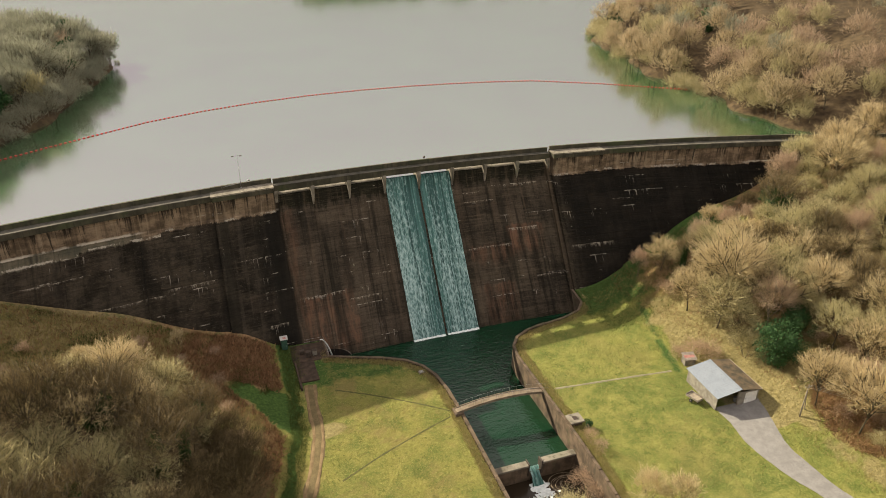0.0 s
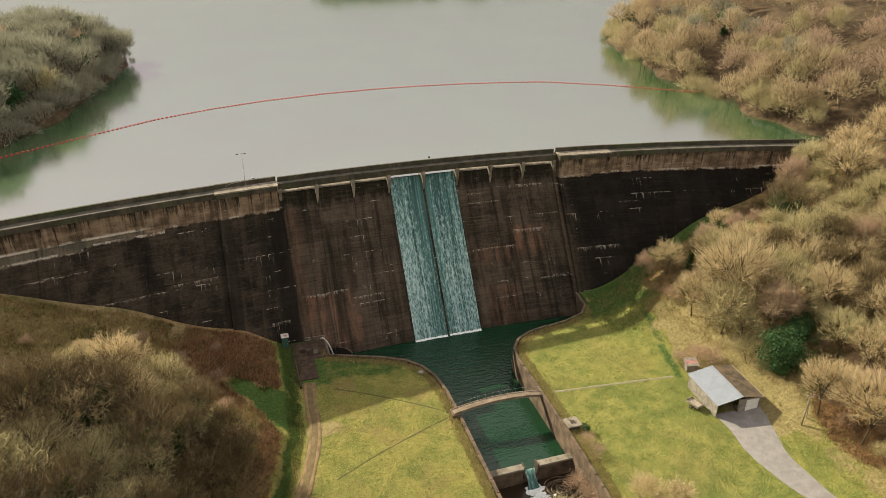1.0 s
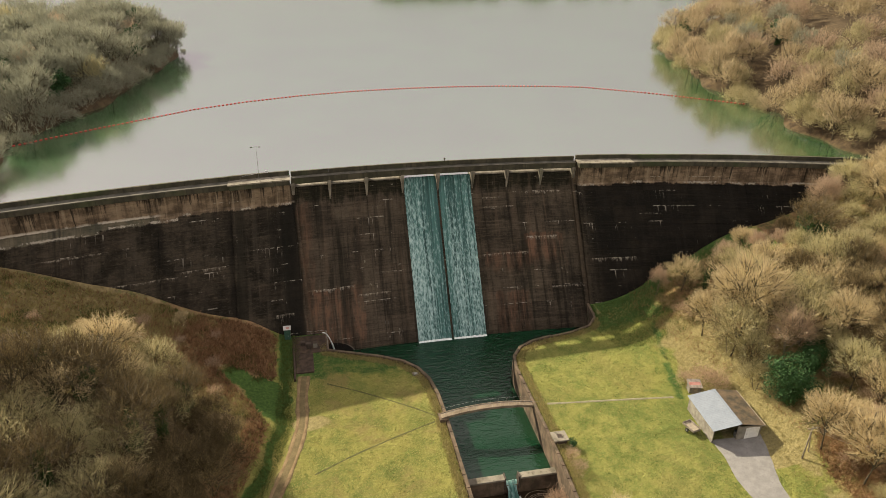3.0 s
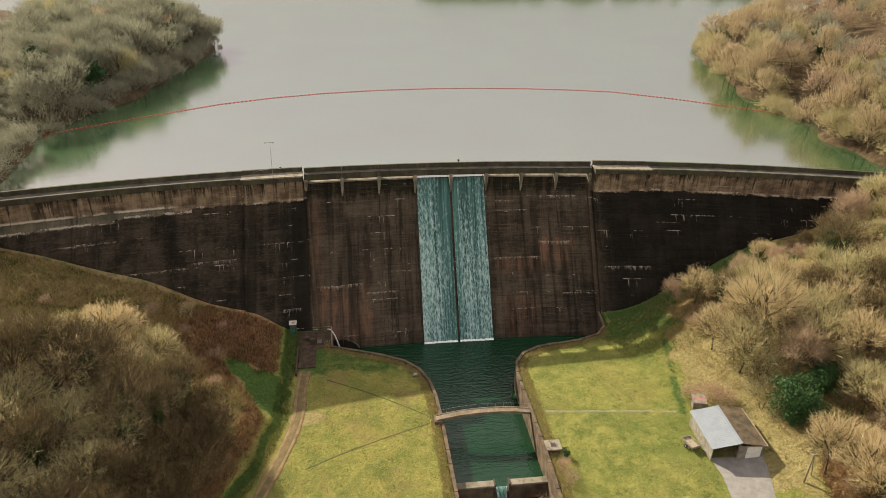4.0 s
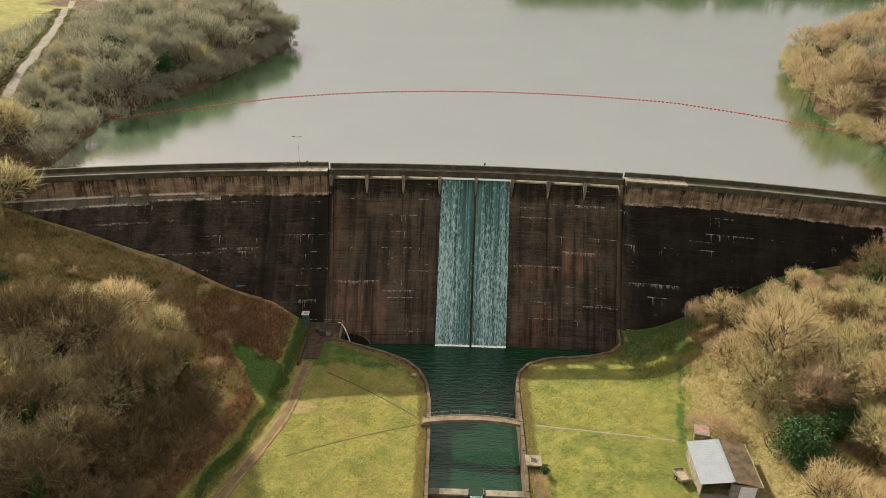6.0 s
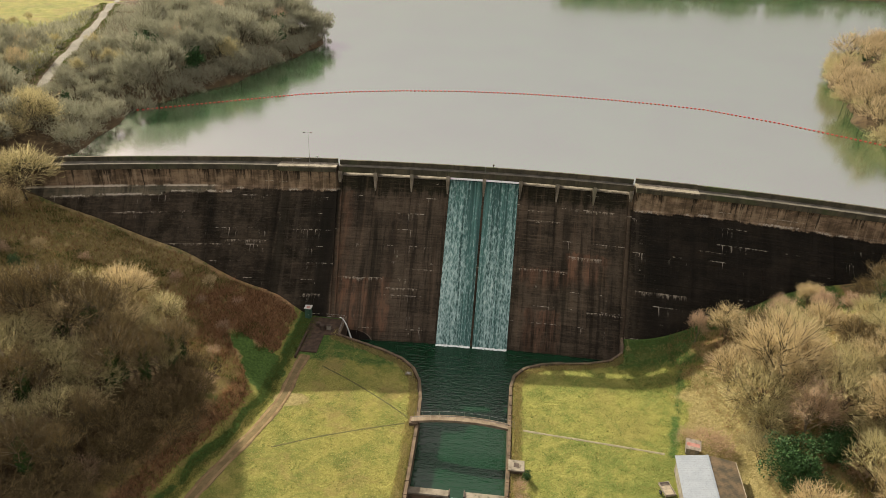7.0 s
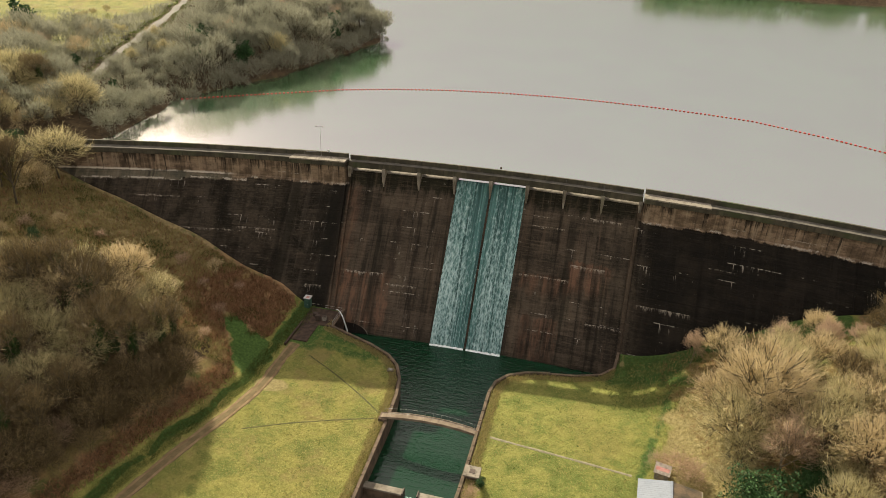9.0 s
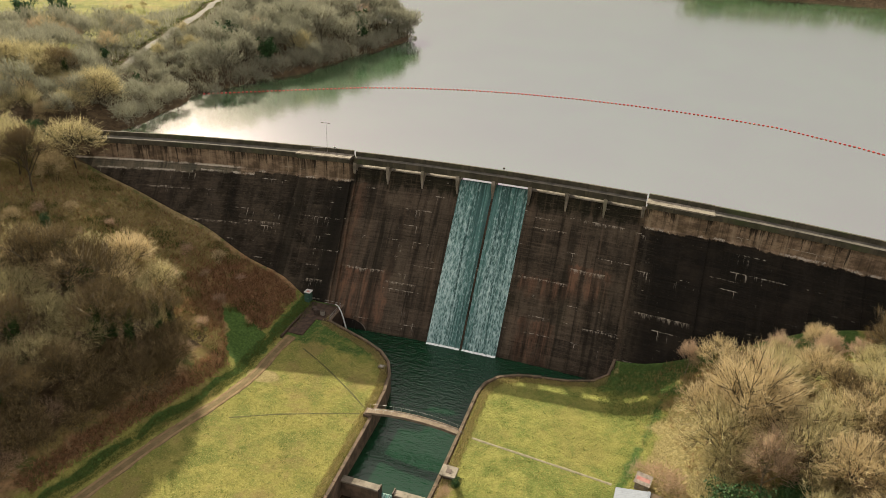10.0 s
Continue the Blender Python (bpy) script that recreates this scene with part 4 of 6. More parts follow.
def waterfall(x0, x1, seed):
    """A sheet of water over one low bay, rough with braids."""
    r = np.random.default_rng(seed)
    path = [(4.2, 22.94), (2.9, 22.95), (2.2, 22.86), (1.7, 22.45), (1.3, 21.75), (0.95, 20.7)]
    z = 20.0
    while z > POOL_Z - 0.4:
        path.append((1.0 - 0.72 * (20.5 - z) - 0.14, z))
        z -= 0.35
    nx = 54
    braid = np.cumsum(r.normal(0, 1, nx + 1))
    braid = 0.05 * np.sin(np.linspace(0, 40, nx + 1) + braid * 0.5)
    verts, faces = [], []
    for j, (w, zz) in enumerate(path):
        grow = min(1.0, j / 20)
        for i in range(nx + 1):
            x = x0 + (x1 - x0) * i / nx
            e = 0.12 * grow * (noise.noise((x * 1.7, zz * 0.5, seed)) + 0.6 * noise.noise((x * 4.0, zz * 1.4, seed + 5)))
            verts.append((x, float(crest_y(x)) + w - braid[i] * grow - e - 0.05 * grow, zz))
    for j in range(len(path) - 1):
        for i in range(nx):
            a = j * (nx + 1) + i
            faces.append((a, a + nx + 1, a + nx + 2, a + 1))
    ob = thing("waterfall", Matrix.Identity(4), "thin teal and white sheet of water sliding down the spillway", "waterfall", "sheets of falling water")
    mesh_ob("sheet", verts, faces, FALL, ob, smooth=True)
    rr = random.Random(seed)
    verts = []
    for i in range(41):
        x = x0 + (x1 - x0) * i / 40
        for dy, dz in ((0.35, 0.12), (0.1, 0.1), (-0.1 - 0.12 * rr.random(), 0.05), (-0.22 - 0.2 * rr.random(), -0.03)):
            verts.append((x, float(crest_y(x)) + 1.0 - 0.72 * 24.7 + dy - 0.3, POOL_Z + dz + 0.03 * rr.random()))
    faces = [(i * 4 + k, i * 4 + k + 1, i * 4 + k + 5, i * 4 + k + 4) for i in range(40) for k in range(3)]
    mesh_ob("foam_edge", verts, faces, FOAM, ob, "white foam where the fall meets the pool", smooth=True)
    return ob


waterfall(-6.95, -0.22, 3)
waterfall(0.22, 6.95, 4)


# drain outlets in the spillway face
for x, z in ((-10.5, -1.9), (11.8, 6.3), (22.7, 19.1), (-16.2, 9.6)):
    y = float(crest_y(x)) + 1.0 - 0.72 * (20.5 - z)
    part("drain_outlet", tube(bmesh.new(), [(x, y + 0.3, z), (x, y - 0.3, z - 0.05)], [0.16, 0.16], 10), CREST, dam, "pale drain pipe end")


# ---- pool and channel walls ----
def retaining_wall(name, path, side, label, top=0.12, bottom=-8.5):
    """A wall along the pool with a proud coping; side: towards the lawn."""
    ob = thing(name, Matrix.Identity(4), label, "wall", kind="structure")
    inner, outer = shifted(path, 0.0), shifted(path, side * 1.15)
    cap_in, cap_out, mids = shifted(path, -side * 0.06), shifted(path, side * 0.42), shifted(path, side * 0.46)
    secs, caps = [], []
    for i in range(len(path)):
        (xi, yi), (xo, yo) = inner[i], outer[i]
        zt = max(float(ground_z(np.array([xo]), np.array([yo]), False)[0]), -3) + top if yi < -22 else 0.15
        zt = min(zt, 0.4)
        (xm, ym) = mids[i]
        secs.append([(xi, yi, bottom), (xi, yi, zt), (xm, ym, zt), (xm, ym, zt - 0.5), (xo, yo, zt - 0.5), (xo, yo, bottom)])
        (xa, ya), (xb, yb) = cap_in[i], cap_out[i]
        caps.append([(xa, ya, zt + 0.004), (xa, ya, zt + 0.14), (xb, yb, zt + 0.14), (xb, yb, zt + 0.004)])
    v, f = sweep(secs)
    mesh_ob("wall_body", v, f, WALL, ob)
    for i in range(len(caps) - 1):
        a, b = caps[i], caps[i + 1]
        if a[0][0] > 19:
            continue
        n = max(1, int(math.hypot(a[0][0] - b[0][0], a[0][1] - b[0][1]) / 2.2))
        if a[0][1] < -80:
            n = 1
        for k in range(n):
            p0, p1 = k / n + 0.008, (k + 1) / n - 0.008
            lerp = lambda t: [tuple(p[c] + (q[c] - p[c]) * t for c in range(3)) for p, q in zip(a, b)]
            v, f = sweep([lerp(p0), lerp(p1)])
            mesh_ob("coping_stone", v, f, WALL, ob)
    return ob


retaining_wall("wall_left_bank", LEFT_WALL, 1, "weathered concrete retaining wall with coping stones by the pool")
retaining_wall("wall_right_bank", RIGHT_WALL, -1, "weathered concrete retaining wall with coping stones by the channel")


# ---- trees ----
def limb_points(r, start, direction, length, segs, bend, up):
    pts, d, p = [Vector(start)], Vector(direction).normalized(), Vector(start)
    for _ in range(segs):
        d = (d + Vector((r.uniform(-bend, bend), r.uniform(-bend, bend), r.uniform(-bend, bend) + up))).normalized()
        p = p + d * (length / segs)
        pts.append(p.copy())
    return pts


class Tree:
    """A bare tree: a trunk, limbs out to the lobes of its crown, branches in each lobe and fans of fine twigs at their ends."""

    def __init__(self, seed, height, spread, lobes=9, branches=7, stems=1, lean=0.10, base=0.35, flat=1.0):
        r = self.r = random.Random(seed)
        self.wood, self.clusters, self.trunks = bmesh.new(), [], []
        r0 = height * 0.018 / (1 if stems == 1 else 1.7)
        mid = height * (base + 1) / 2
        for s in range(stems):
            a0 = s * 2.4 + seed
            d = Vector((r.uniform(-lean, lean), r.uniform(-lean, lean), 1)) if stems == 1 else Vector((math.cos(a0) * 0.4, math.sin(a0) * 0.4, 1))
            trunk = limb_points(r, (0.3 * min(s, 1) * math.cos(a0), 0.3 * min(s, 1) * math.sin(a0), -0.8), d, height * 0.78 + 0.8, 5, 0.10, 0.05)
            tube(self.wood, trunk, [r0 * (1 - 0.8 * k / 5) for k in range(6)], 6)
            self.trunks.append(trunk)
        for k in range(lobes):
            # lobe centres spread over a dome
            f = (k + 0.5) / lobes
            a = k * 2.3999 + r.uniform(-0.25, 0.25)
            el = 1.25 - 1.45 * f + r.uniform(-0.12, 0.12)
            rad = 0.60 * r.uniform(0.88, 1.12)
            c = Vector((math.cos(a) * math.cos(el) * spread * rad, math.sin(a) * math.cos(el) * spread * rad, mid + math.sin(el) * (height - mid) * rad * 1.15 * flat))
            trunk = self.trunks[k % stems]
            g = min(0.95, max(base * 0.9, (c.z / height - 0.22)))
            i = min(4, int(g * 5))
            p = trunk[i].lerp(trunk[i + 1], g * 5 - i)
            m1, m2 = p.lerp(c, 0.35) + Vector((r.uniform(-0.3, 0.3), r.uniform(-0.3, 0.3), 0.1)), p.lerp(c, 0.7) + Vector((r.uniform(-0.3, 0.3), r.uniform(-0.3, 0.3), r.uniform(0, 0.5)))
            rr = r0 * 0.45
            tube(self.wood, [p, m1, m2, c], [rr, rr * 0.8, rr * 0.6, rr * 0.4], 4)
            out = (c - Vector((0, 0, mid - 0.25 * height))).normalized()
            for m in range(branches):
                dd = (out * 0.75 + Vector((r.gauss(0, 0.6), r.gauss(0, 0.6), r.gauss(0.1, 0.5)))).normalized()
                q = c + dd * spread * r.uniform(0.26, 0.46)
                st = m2.lerp(c, r.random())
                tube(self.wood, [st, q + dd * 0.5], [rr * 0.75, rr * 0.32], 3)
                self.clusters += [(q, dd), (st.lerp(q, 0.6), dd)]

    def twigs(self, count, length, width, seed, jitter=0.42, shoots=3):
        """Thin twigs that fan outwards from the branches, each with a few side shoots."""
        g = np.random.default_rng(seed)
        at = np.array([a for a, _ in self.clusters])
        di = np.array([d for _, d in self.clusters])
        heart = np.array([0, 0, at[:, 2].mean() * 0.55])
        k = g.integers(0, len(at), count)
        base = at[k] + g.normal(0, jitter, (count, 3))
        out = base - heart
        out /= np.linalg.norm(out, axis=1)[:, None]
        d = di[k] * 0.7 + out * 0.6 + g.normal(0, 0.34, (count, 3)) + np.array([0, 0, 0.12])
        d /= np.linalg.norm(d, axis=1)[:, None]
        ln = (length * g.uniform(0.55, 1.2, count))[:, None]
        p = base - d * ln * 0.5
        side = np.cross(d, g.normal(0, 1, (count, 3)))
        side /= np.linalg.norm(side, axis=1)[:, None]
        wd = width * g.uniform(0.7, 1.25, count)[:, None]
        tris = [np.stack([p - side * wd, p + side * wd, p + d * ln], 1)]
        for i in range(shoots):
            e = d + (side * (1 if i % 2 else -1) * 0.5) + g.normal(0, 0.3, (count, 3)) + np.array([0, 0, 0.08])
            e /= np.linalg.norm(e, axis=1)[:, None]
            m = p + d * ln * (0.15 + 0.6 * (i + g.uniform(0, 1, (count, 1))) / shoots)
            tris.append(np.stack([m - d * wd * 1.4, m + d * wd * 1.4, m + e * ln * g.uniform(0.35, 0.65, (count, 1))], 1))
        v = np.concatenate(tris).reshape(-1, 3)
        return v, np.arange(len(v)).reshape(-1, 3)


def leaf_mass(points, radius, count, size, seed):
    """Many small leaf blades scattered round points."""
    g = np.random.default_rng(seed)
    c = np.array(points, float)[g.integers(0, len(points), count)]
    d = g.normal(0, 1, (count, 3))
    d /= np.linalg.norm(d, axis=1)[:, None]
    p = c + d * (radius * g.uniform(0.35, 1.0, count) ** 0.6)[:, None]
    u = g.normal(0, 1, (count, 3))
    u /= np.linalg.norm(u, axis=1)[:, None]
    w = np.cross(u, d + 0.01)
    w /= np.linalg.norm(w, axis=1)[:, None] + 1e-6
    s = (size * g.uniform(0.6, 1.3, count))[:, None]
    v = np.stack([p - u * s, p + w * s * 0.6, p + u * s, p - w * s * 0.6], 1).reshape(-1, 3)
    return v, np.arange(len(v)).reshape(-1, 4)


def bare_tree(name, label, group, seed, height, spread, twig_mat, count, tlen, twid, bark=None, ivy=0, jitter=0.6, shoots=3, **kw):
    ob = thing(name, Matrix.Identity(4), label, "tree" if name == "tree" else "shrub", group)
    t = Tree(seed, height, spread, **kw)
    v, f = t.twigs(count, tlen, twid, seed + 1, jitter, shoots)
    trunks = t.trunks
    part("trunk", t.wood, bark or BARK, ob, smooth=True)
    mesh_ob("crown", v.tolist(), f.tolist(), twig_mat, ob)
    if ivy:
        pts = [p for tr in trunks for a, b in zip(tr[:5], tr[1:6]) for p in (a, a.lerp(b, 0.5), b)]
        v, f = leaf_mass(pts, height * 0.10, ivy, 0.22, seed)
        mesh_ob("ivy", v.tolist(), f.tolist(), IVY, ob, "dark green ivy up the trunk")
    return ob


def evergreen_bush(name, label, group, seed, height, spread, count, size, mat):
    r = random.Random(seed)
    ob = thing(name, Matrix.Identity(4), label, "tree", group)
    bm = bmesh.new()
    pts = []
    for s in range(7):
        a = s * 0.9 + r.random()
        tip = (math.cos(a) * spread * r.uniform(0.25, 0.8), math.sin(a) * spread * r.uniform(0.25, 0.8), height * r.uniform(0.5, 0.92))
        stem = [Vector((0, 0, -0.5)).lerp(Vector(tip), k / 4) + Vector((r.uniform(-0.2, 0.2), r.uniform(-0.2, 0.2), 0)) for k in range(5)]
        tube(bm, stem, [0.14, 0.11, 0.08, 0.05, 0.03], 5)
        pts += stem[1:]
        for _ in range(5):
            pts.append(stem[r.randint(2, 4)] + Vector((r.gauss(0, spread * 0.3), r.gauss(0, spread * 0.3), r.gauss(0, height * 0.12))))
    part("trunk", bm, BARK, ob, smooth=True)
    v, f = leaf_mass(pts, spread * 0.34, count, size, seed)
    mesh_ob("crown", v.tolist(), f.tolist(), mat, ob)
    return ob


NEAR_L, NEAR_R, FAR_L, FAR_R = "trees on the left valley side", "trees on the right valley side", "trees on the left shore", "trees on the right shore"
protos = {
    "oak": bare_tree("tree", "bare broad-crowned tree with tan twigs on a bank", NEAR_R, 11, 11.5, 6.2, TWIG_TAN, 1600, 1.9, 0.042, shoots=2, lobes=14, branches=9),
    "oak2": bare_tree("tree", "bare wide tree with lichen-yellow twigs on a bank", NEAR_R, 23, 10, 6.0, TWIG_OLIVE, 1600, 1.8, 0.042, shoots=2, lobes=13, branches=9, base=0.25),
    "ash": bare_tree("tree", "bare upright grey-brown tree with fine twigs", NEAR_R, 37, 12.5, 4.9, TWIG_DARK_SHADED, 1300, 2.0, 0.028, lobes=12, branches=8, base=0.3),
    "ivyash": bare_tree("tree", "bare tree with ivy climbing its trunk", NEAR_R, 41, 12, 5.0, TWIG_DARK_SHADED, 1200, 1.9, 0.028, bark=PALE_BARK, ivy=2300, lobes=10, branches=7, base=0.4),
    "birch": bare_tree("tree", "bare russet birch with fine upright twigs", NEAR_R, 53, 10, 3.6, TWIG_RED, 1350, 1.7, 0.024, bark=PALE_BARK, lobes=9, branches=7, base=0.25),
    "hazel": bare_tree("shrub", "bare many-stemmed rounded shrub with pale twigs", NEAR_R, 67, 6, 3.6, TWIG_TAN, 950, 1.5, 0.028, lobes=9, branches=6, stems=4, base=0.1),
    "willow": bare_tree("shrub", "bare yellowish willow shrub", NEAR_R, 71, 5.5, 3.4, TWIG_OLIVE, 950, 1.5, 0.028, lobes=9, branches=6, stems=4, base=0.1),
    "thicket": bare_tree("shrub", "bare thicket shrub at the wood's foot, coloured dark brown for shade", NEAR_L, 73, 4.6, 3.0, TWIG_DARK_SHADED, 800, 1.4, 0.030, lobes=9, branches=6, stems=4, base=0.04),
    "bramble": bare_tree("shrub", "low reddish tangle of bare bramble stems", NEAR_R, 79, 2.4, 2.3, TWIG_RED, 500, 1.1, 0.024, lobes=7, branches=5, stems=3, base=0.05),
    "holly": evergreen_bush("tree", "dark green evergreen tree with dense glossy leaves", NEAR_R, 83, 7.5, 3.6, 8000, 0.14, EVERGREEN),
    "farwood": bare_tree("tree", "bare rounded tan tree on a wooded shore", FAR_R, 91, 9.5, 5.0, FAR_TAN, 610, 1.55, 0.072, jitter=0.8, shoots=2, lobes=9, branches=4, base=0.2),
    "farwood2": bare_tree("tree", "bare olive-brown tree on a wooded shore", FAR_R, 93, 9.5, 4.8, FAR_OLIVE, 610, 1.55, 0.072, jitter=0.8, shoots=2, lobes=9, branches=4, base=0.15),
    "farwood3": bare_tree("tree", "bare grey-brown tree on a wooded shore", FAR_L, 97, 10.5, 4.8, TWIG_GREY_HAZE, 610, 1.55, 0.072, jitter=0.8, shoots=2, lobes=9, branches=4, base=0.2),
    "farwood4": bare_tree("tree", "bare russet tree on a wooded shore", FAR_R, 95, 9.0, 4.6, FAR_RED, 610, 1.55, 0.072, jitter=0.8, shoots=2, lobes=9, branches=4, base=0.2),
    "fargreen": evergreen_bush("tree", "dark evergreen tree on a wooded shore", FAR_L, 99, 9, 3.4, 1500, 0.36, EVERGREEN),
    "greybush": bare_tree("shrub", "low grey-green shrub leaning over the water's edge", FAR_L, 103, 5, 3.6, TWIG_GREY_HAZE, 560, 1.3, 0.052, jitter=0.6, shoots=2, lobes=8, branches=4, stems=3, base=0.02),
    "shorebush": bare_tree("shrub", "low pale shrub leaning over the water's edge", FAR_R, 101, 5, 3.6, FAR_OLIVE, 560, 1.3, 0.052, jitter=0.6, shoots=2, lobes=8, branches=4, stems=3, base=0.02),
}
used = set()


def plant(kind, x, y, scale=1.0, turn=0.0, group="", squash=1.0, z=None):
    m = Matrix.Translation((x, y, gz(x, y) if z is None else z)) @ Matrix.Rotation(turn, 4, "Z")
    src = protos[kind]
    wide = 1 + 0.16 * math.sin(x * 3.1 + y * 1.7)
    if kind not in used:
        used.add(kind)
        ob = src
        ob.matrix_world = m @ Matrix.Diagonal((scale, scale * wide, scale * squash, 1))
    else:
        ob = copy_thing(src, m)
        ob.scale = (scale, scale * wide, scale * squash)
    if group:
        ob["group"] = group
    return ob


placed = []


def scatter(n, region, kinds, gap, group, smin=0.8, smax=1.15, seed=0, box_xy=(0, 1, 0, 1), tries=60):
    """Sets trees at random over a region, no two closer than gap."""
    r = random.Random(seed)
    names, weights = zip(*kinds)
    done = 0
    for _ in range(n * tries):
        if done >= n:
            break
        x, y = r.uniform(box_xy[0], box_xy[1]), r.uniform(box_xy[2], box_xy[3])
        if not region(x, y):
            continue
        if any((x - a) ** 2 + (y - b) ** 2 < gap * gap for a, b in placed):
            continue
        placed.append((x, y))
        done += 1
        s = r.uniform(smin, smax) * (0.40 if group == FAR_L and near_road(x, y) else 1.0) * (0.6 if 40 < x < 82 and 0 < wing_gap(x, y) < 24 else 1.0)
        plant(r.choices(names, weights)[0], x, y, s, r.uniform(0, 6.28), group, r.uniform(0.9, 1.1))


ROAD = [(-108, 24), (-117, 46), (-124, 67), (-138, 106), (-150, 136), (-170, 185)]


def near_road(x, y):
    """Low growth on the lake's side of the road."""
    return float(path_distance(np.array(x), np.array(y), ROAD)) < 20


def bank_dist_l(x, y):
    return float(left_toe(y)) - x


def bank_dist_r(x, y):
    return x - float(right_toe(y))


def wing_gap(x, y):
    return float(crest_y(x)) - y


def left_near(x, y):
    """The wood on the left bank: off the open bracken below the dam, out to the brow of the bank."""
    return y > -55.0 - 1.19 * max(x + 78, 0) and bank_dist_l(x, y) > (7.5 if y > -45 else 4.5) and y < -40 + 0.15 * (x + 45) and y < -31


def right_near(x, y):
    d = bank_dist_r(x, y)
    g = wing_gap(x, y)
    return math.hypot(x - 47.5, y + 57.5) > 7.5 and y > -86.0 + 1.1 * (x - 50) and d > (6.5 if y > -45 else 4.5) and g > (19 if x < 56 else 13 if x < 76 else 7) and not (30 < x < 43 and -62 < y < -44)


# single trees that stand out
for kind, x, y, s, g in (
    ("holly", 46.6, -55.0, 1.15, NEAR_R), ("holly", 52.5, -51.5, 0.8, NEAR_R), ("holly", 67.6, -28.0, 1.1, NEAR_R),
    ("oak", 47.6, -39.5, 1.2, NEAR_R), ("oak2", 52.5, -26.5, 0.7, NEAR_R), ("oak", 57.0, -30.0, 0.65, NEAR_R), ("birch", 59.0, -24.0, 0.6, NEAR_R), ("birch", 63.0, -25.0, 0.5, NEAR_R), ("oak2", 64.5, -29.0, 0.6, NEAR_R), ("oak2", 72.5, -24.0, 0.55, NEAR_R),
    ("ivyash", 67, -28.5, 0.9, NEAR_R), ("bramble", 46.5, -29.0, 0.9, NEAR_R), ("hazel", 49.0, -31.0, 0.8, NEAR_R), ("birch", 75.5, -19.5, 0.95, NEAR_R), ("birch", 71.5, -23.0, 0.6, NEAR_R), ("birch", 52.8, -23.8, 0.7, NEAR_R), ("bramble", 42.5, -29.5, 0.8, NEAR_R), ("bramble", 37.6, -45.2, 0.9, NEAR_R), ("bramble", 39.5, -47.2, 0.9, NEAR_R), ("bramble", 34.6, -44.2, 0.6, NEAR_R), ("oak2", 83, -17, 0.8, NEAR_R),
    ("ivyash", -57.5, -46.0, 1.0, NEAR_L), ("ivyash", -51.5, -52.5, 0.95, NEAR_L), ("oak2", -62.5, -43.0, 0.9, NEAR_L), ("oak", -55.0, -43.0, 0.75, NEAR_L), ("oak2", -70, -47.0, 0.85, NEAR_L), ("holly", -76.0, -36.0, 0.4, NEAR_L),
    ("oak2", -48.0, -46.5, 0.65, NEAR_L), ("thicket", -45.5, -47.5, 0.9, NEAR_L), ("ash", -66, -49, 1.0, NEAR_L), ("thicket", -48.5, -57, 1.0, NEAR_L), ("oak2", -50.5, -38.0, 0.72, NEAR_L), ("ivyash", -46.5, -44.5, 0.75, NEAR_L), ("ivyash", -49.0, -49.0, 0.8, NEAR_L), ("ivyash", -60.5, -42.5, 0.85, NEAR_L), ("ivyash", -46.3, -41.5, 0.55, NEAR_L), ("oak", -57.0, -37.5, 0.8, NEAR_L),
    ("oak2", -59.0, -55.5, 0.85, NEAR_L), ("oak2", -53.5, -55.0, 0.75, NEAR_L), ("ivyash", -60.5, -60.0, 0.95, NEAR_L), ("oak2", -55.5, -61.5, 0.8, NEAR_L), ("ash", -51.5, -61.5, 0.7, NEAR_L), ("ivyash", -54.5, -69.0, 0.85, NEAR_L), ("oak2", -59.5, -66.0, 0.85, NEAR_L), ("ash", -51.5, -67.0, 0.7, NEAR_L), ("ivyash", -53.0, -48.5, 0.9, NEAR_L), ("oak2", -55.5, -51.0, 0.8, NEAR_L), ("oak2", -65.0, -54.0, 0.9, NEAR_L), ("oak", -61.0, -48.0, 0.85, NEAR_L), ("ivyash", -64.0, -45.0, 0.95, NEAR_L), ("oak2", -51.0, -43.5, 0.7, NEAR_L),
):
    placed.append((x, y))
    plant(kind, x, y, s, x * 1.7, g)
# shade along the wood's foot comes from the dark-twigged kinds
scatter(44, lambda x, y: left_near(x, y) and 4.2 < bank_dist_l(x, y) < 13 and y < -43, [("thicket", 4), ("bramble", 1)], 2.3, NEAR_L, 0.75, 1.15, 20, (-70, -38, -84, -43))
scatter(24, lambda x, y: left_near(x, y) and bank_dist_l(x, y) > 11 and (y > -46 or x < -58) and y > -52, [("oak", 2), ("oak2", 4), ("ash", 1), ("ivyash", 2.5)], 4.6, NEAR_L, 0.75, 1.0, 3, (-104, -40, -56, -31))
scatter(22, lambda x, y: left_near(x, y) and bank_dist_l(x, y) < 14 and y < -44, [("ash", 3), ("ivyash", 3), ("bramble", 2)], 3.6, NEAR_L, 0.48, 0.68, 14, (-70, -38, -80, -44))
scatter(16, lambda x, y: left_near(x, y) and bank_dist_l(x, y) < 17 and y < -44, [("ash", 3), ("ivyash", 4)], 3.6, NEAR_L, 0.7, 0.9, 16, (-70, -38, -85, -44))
scatter(16, lambda x, y: left_near(x, y) and bank_dist_l(x, y) > 16 and y < -46, [("oak", 2), ("oak2", 2.5), ("ash", 1.0), ("ivyash", 2), ("hazel", 0.5)], 4.2, NEAR_L, 0.95, 1.2, 13, (-100, -40, -88, -46))
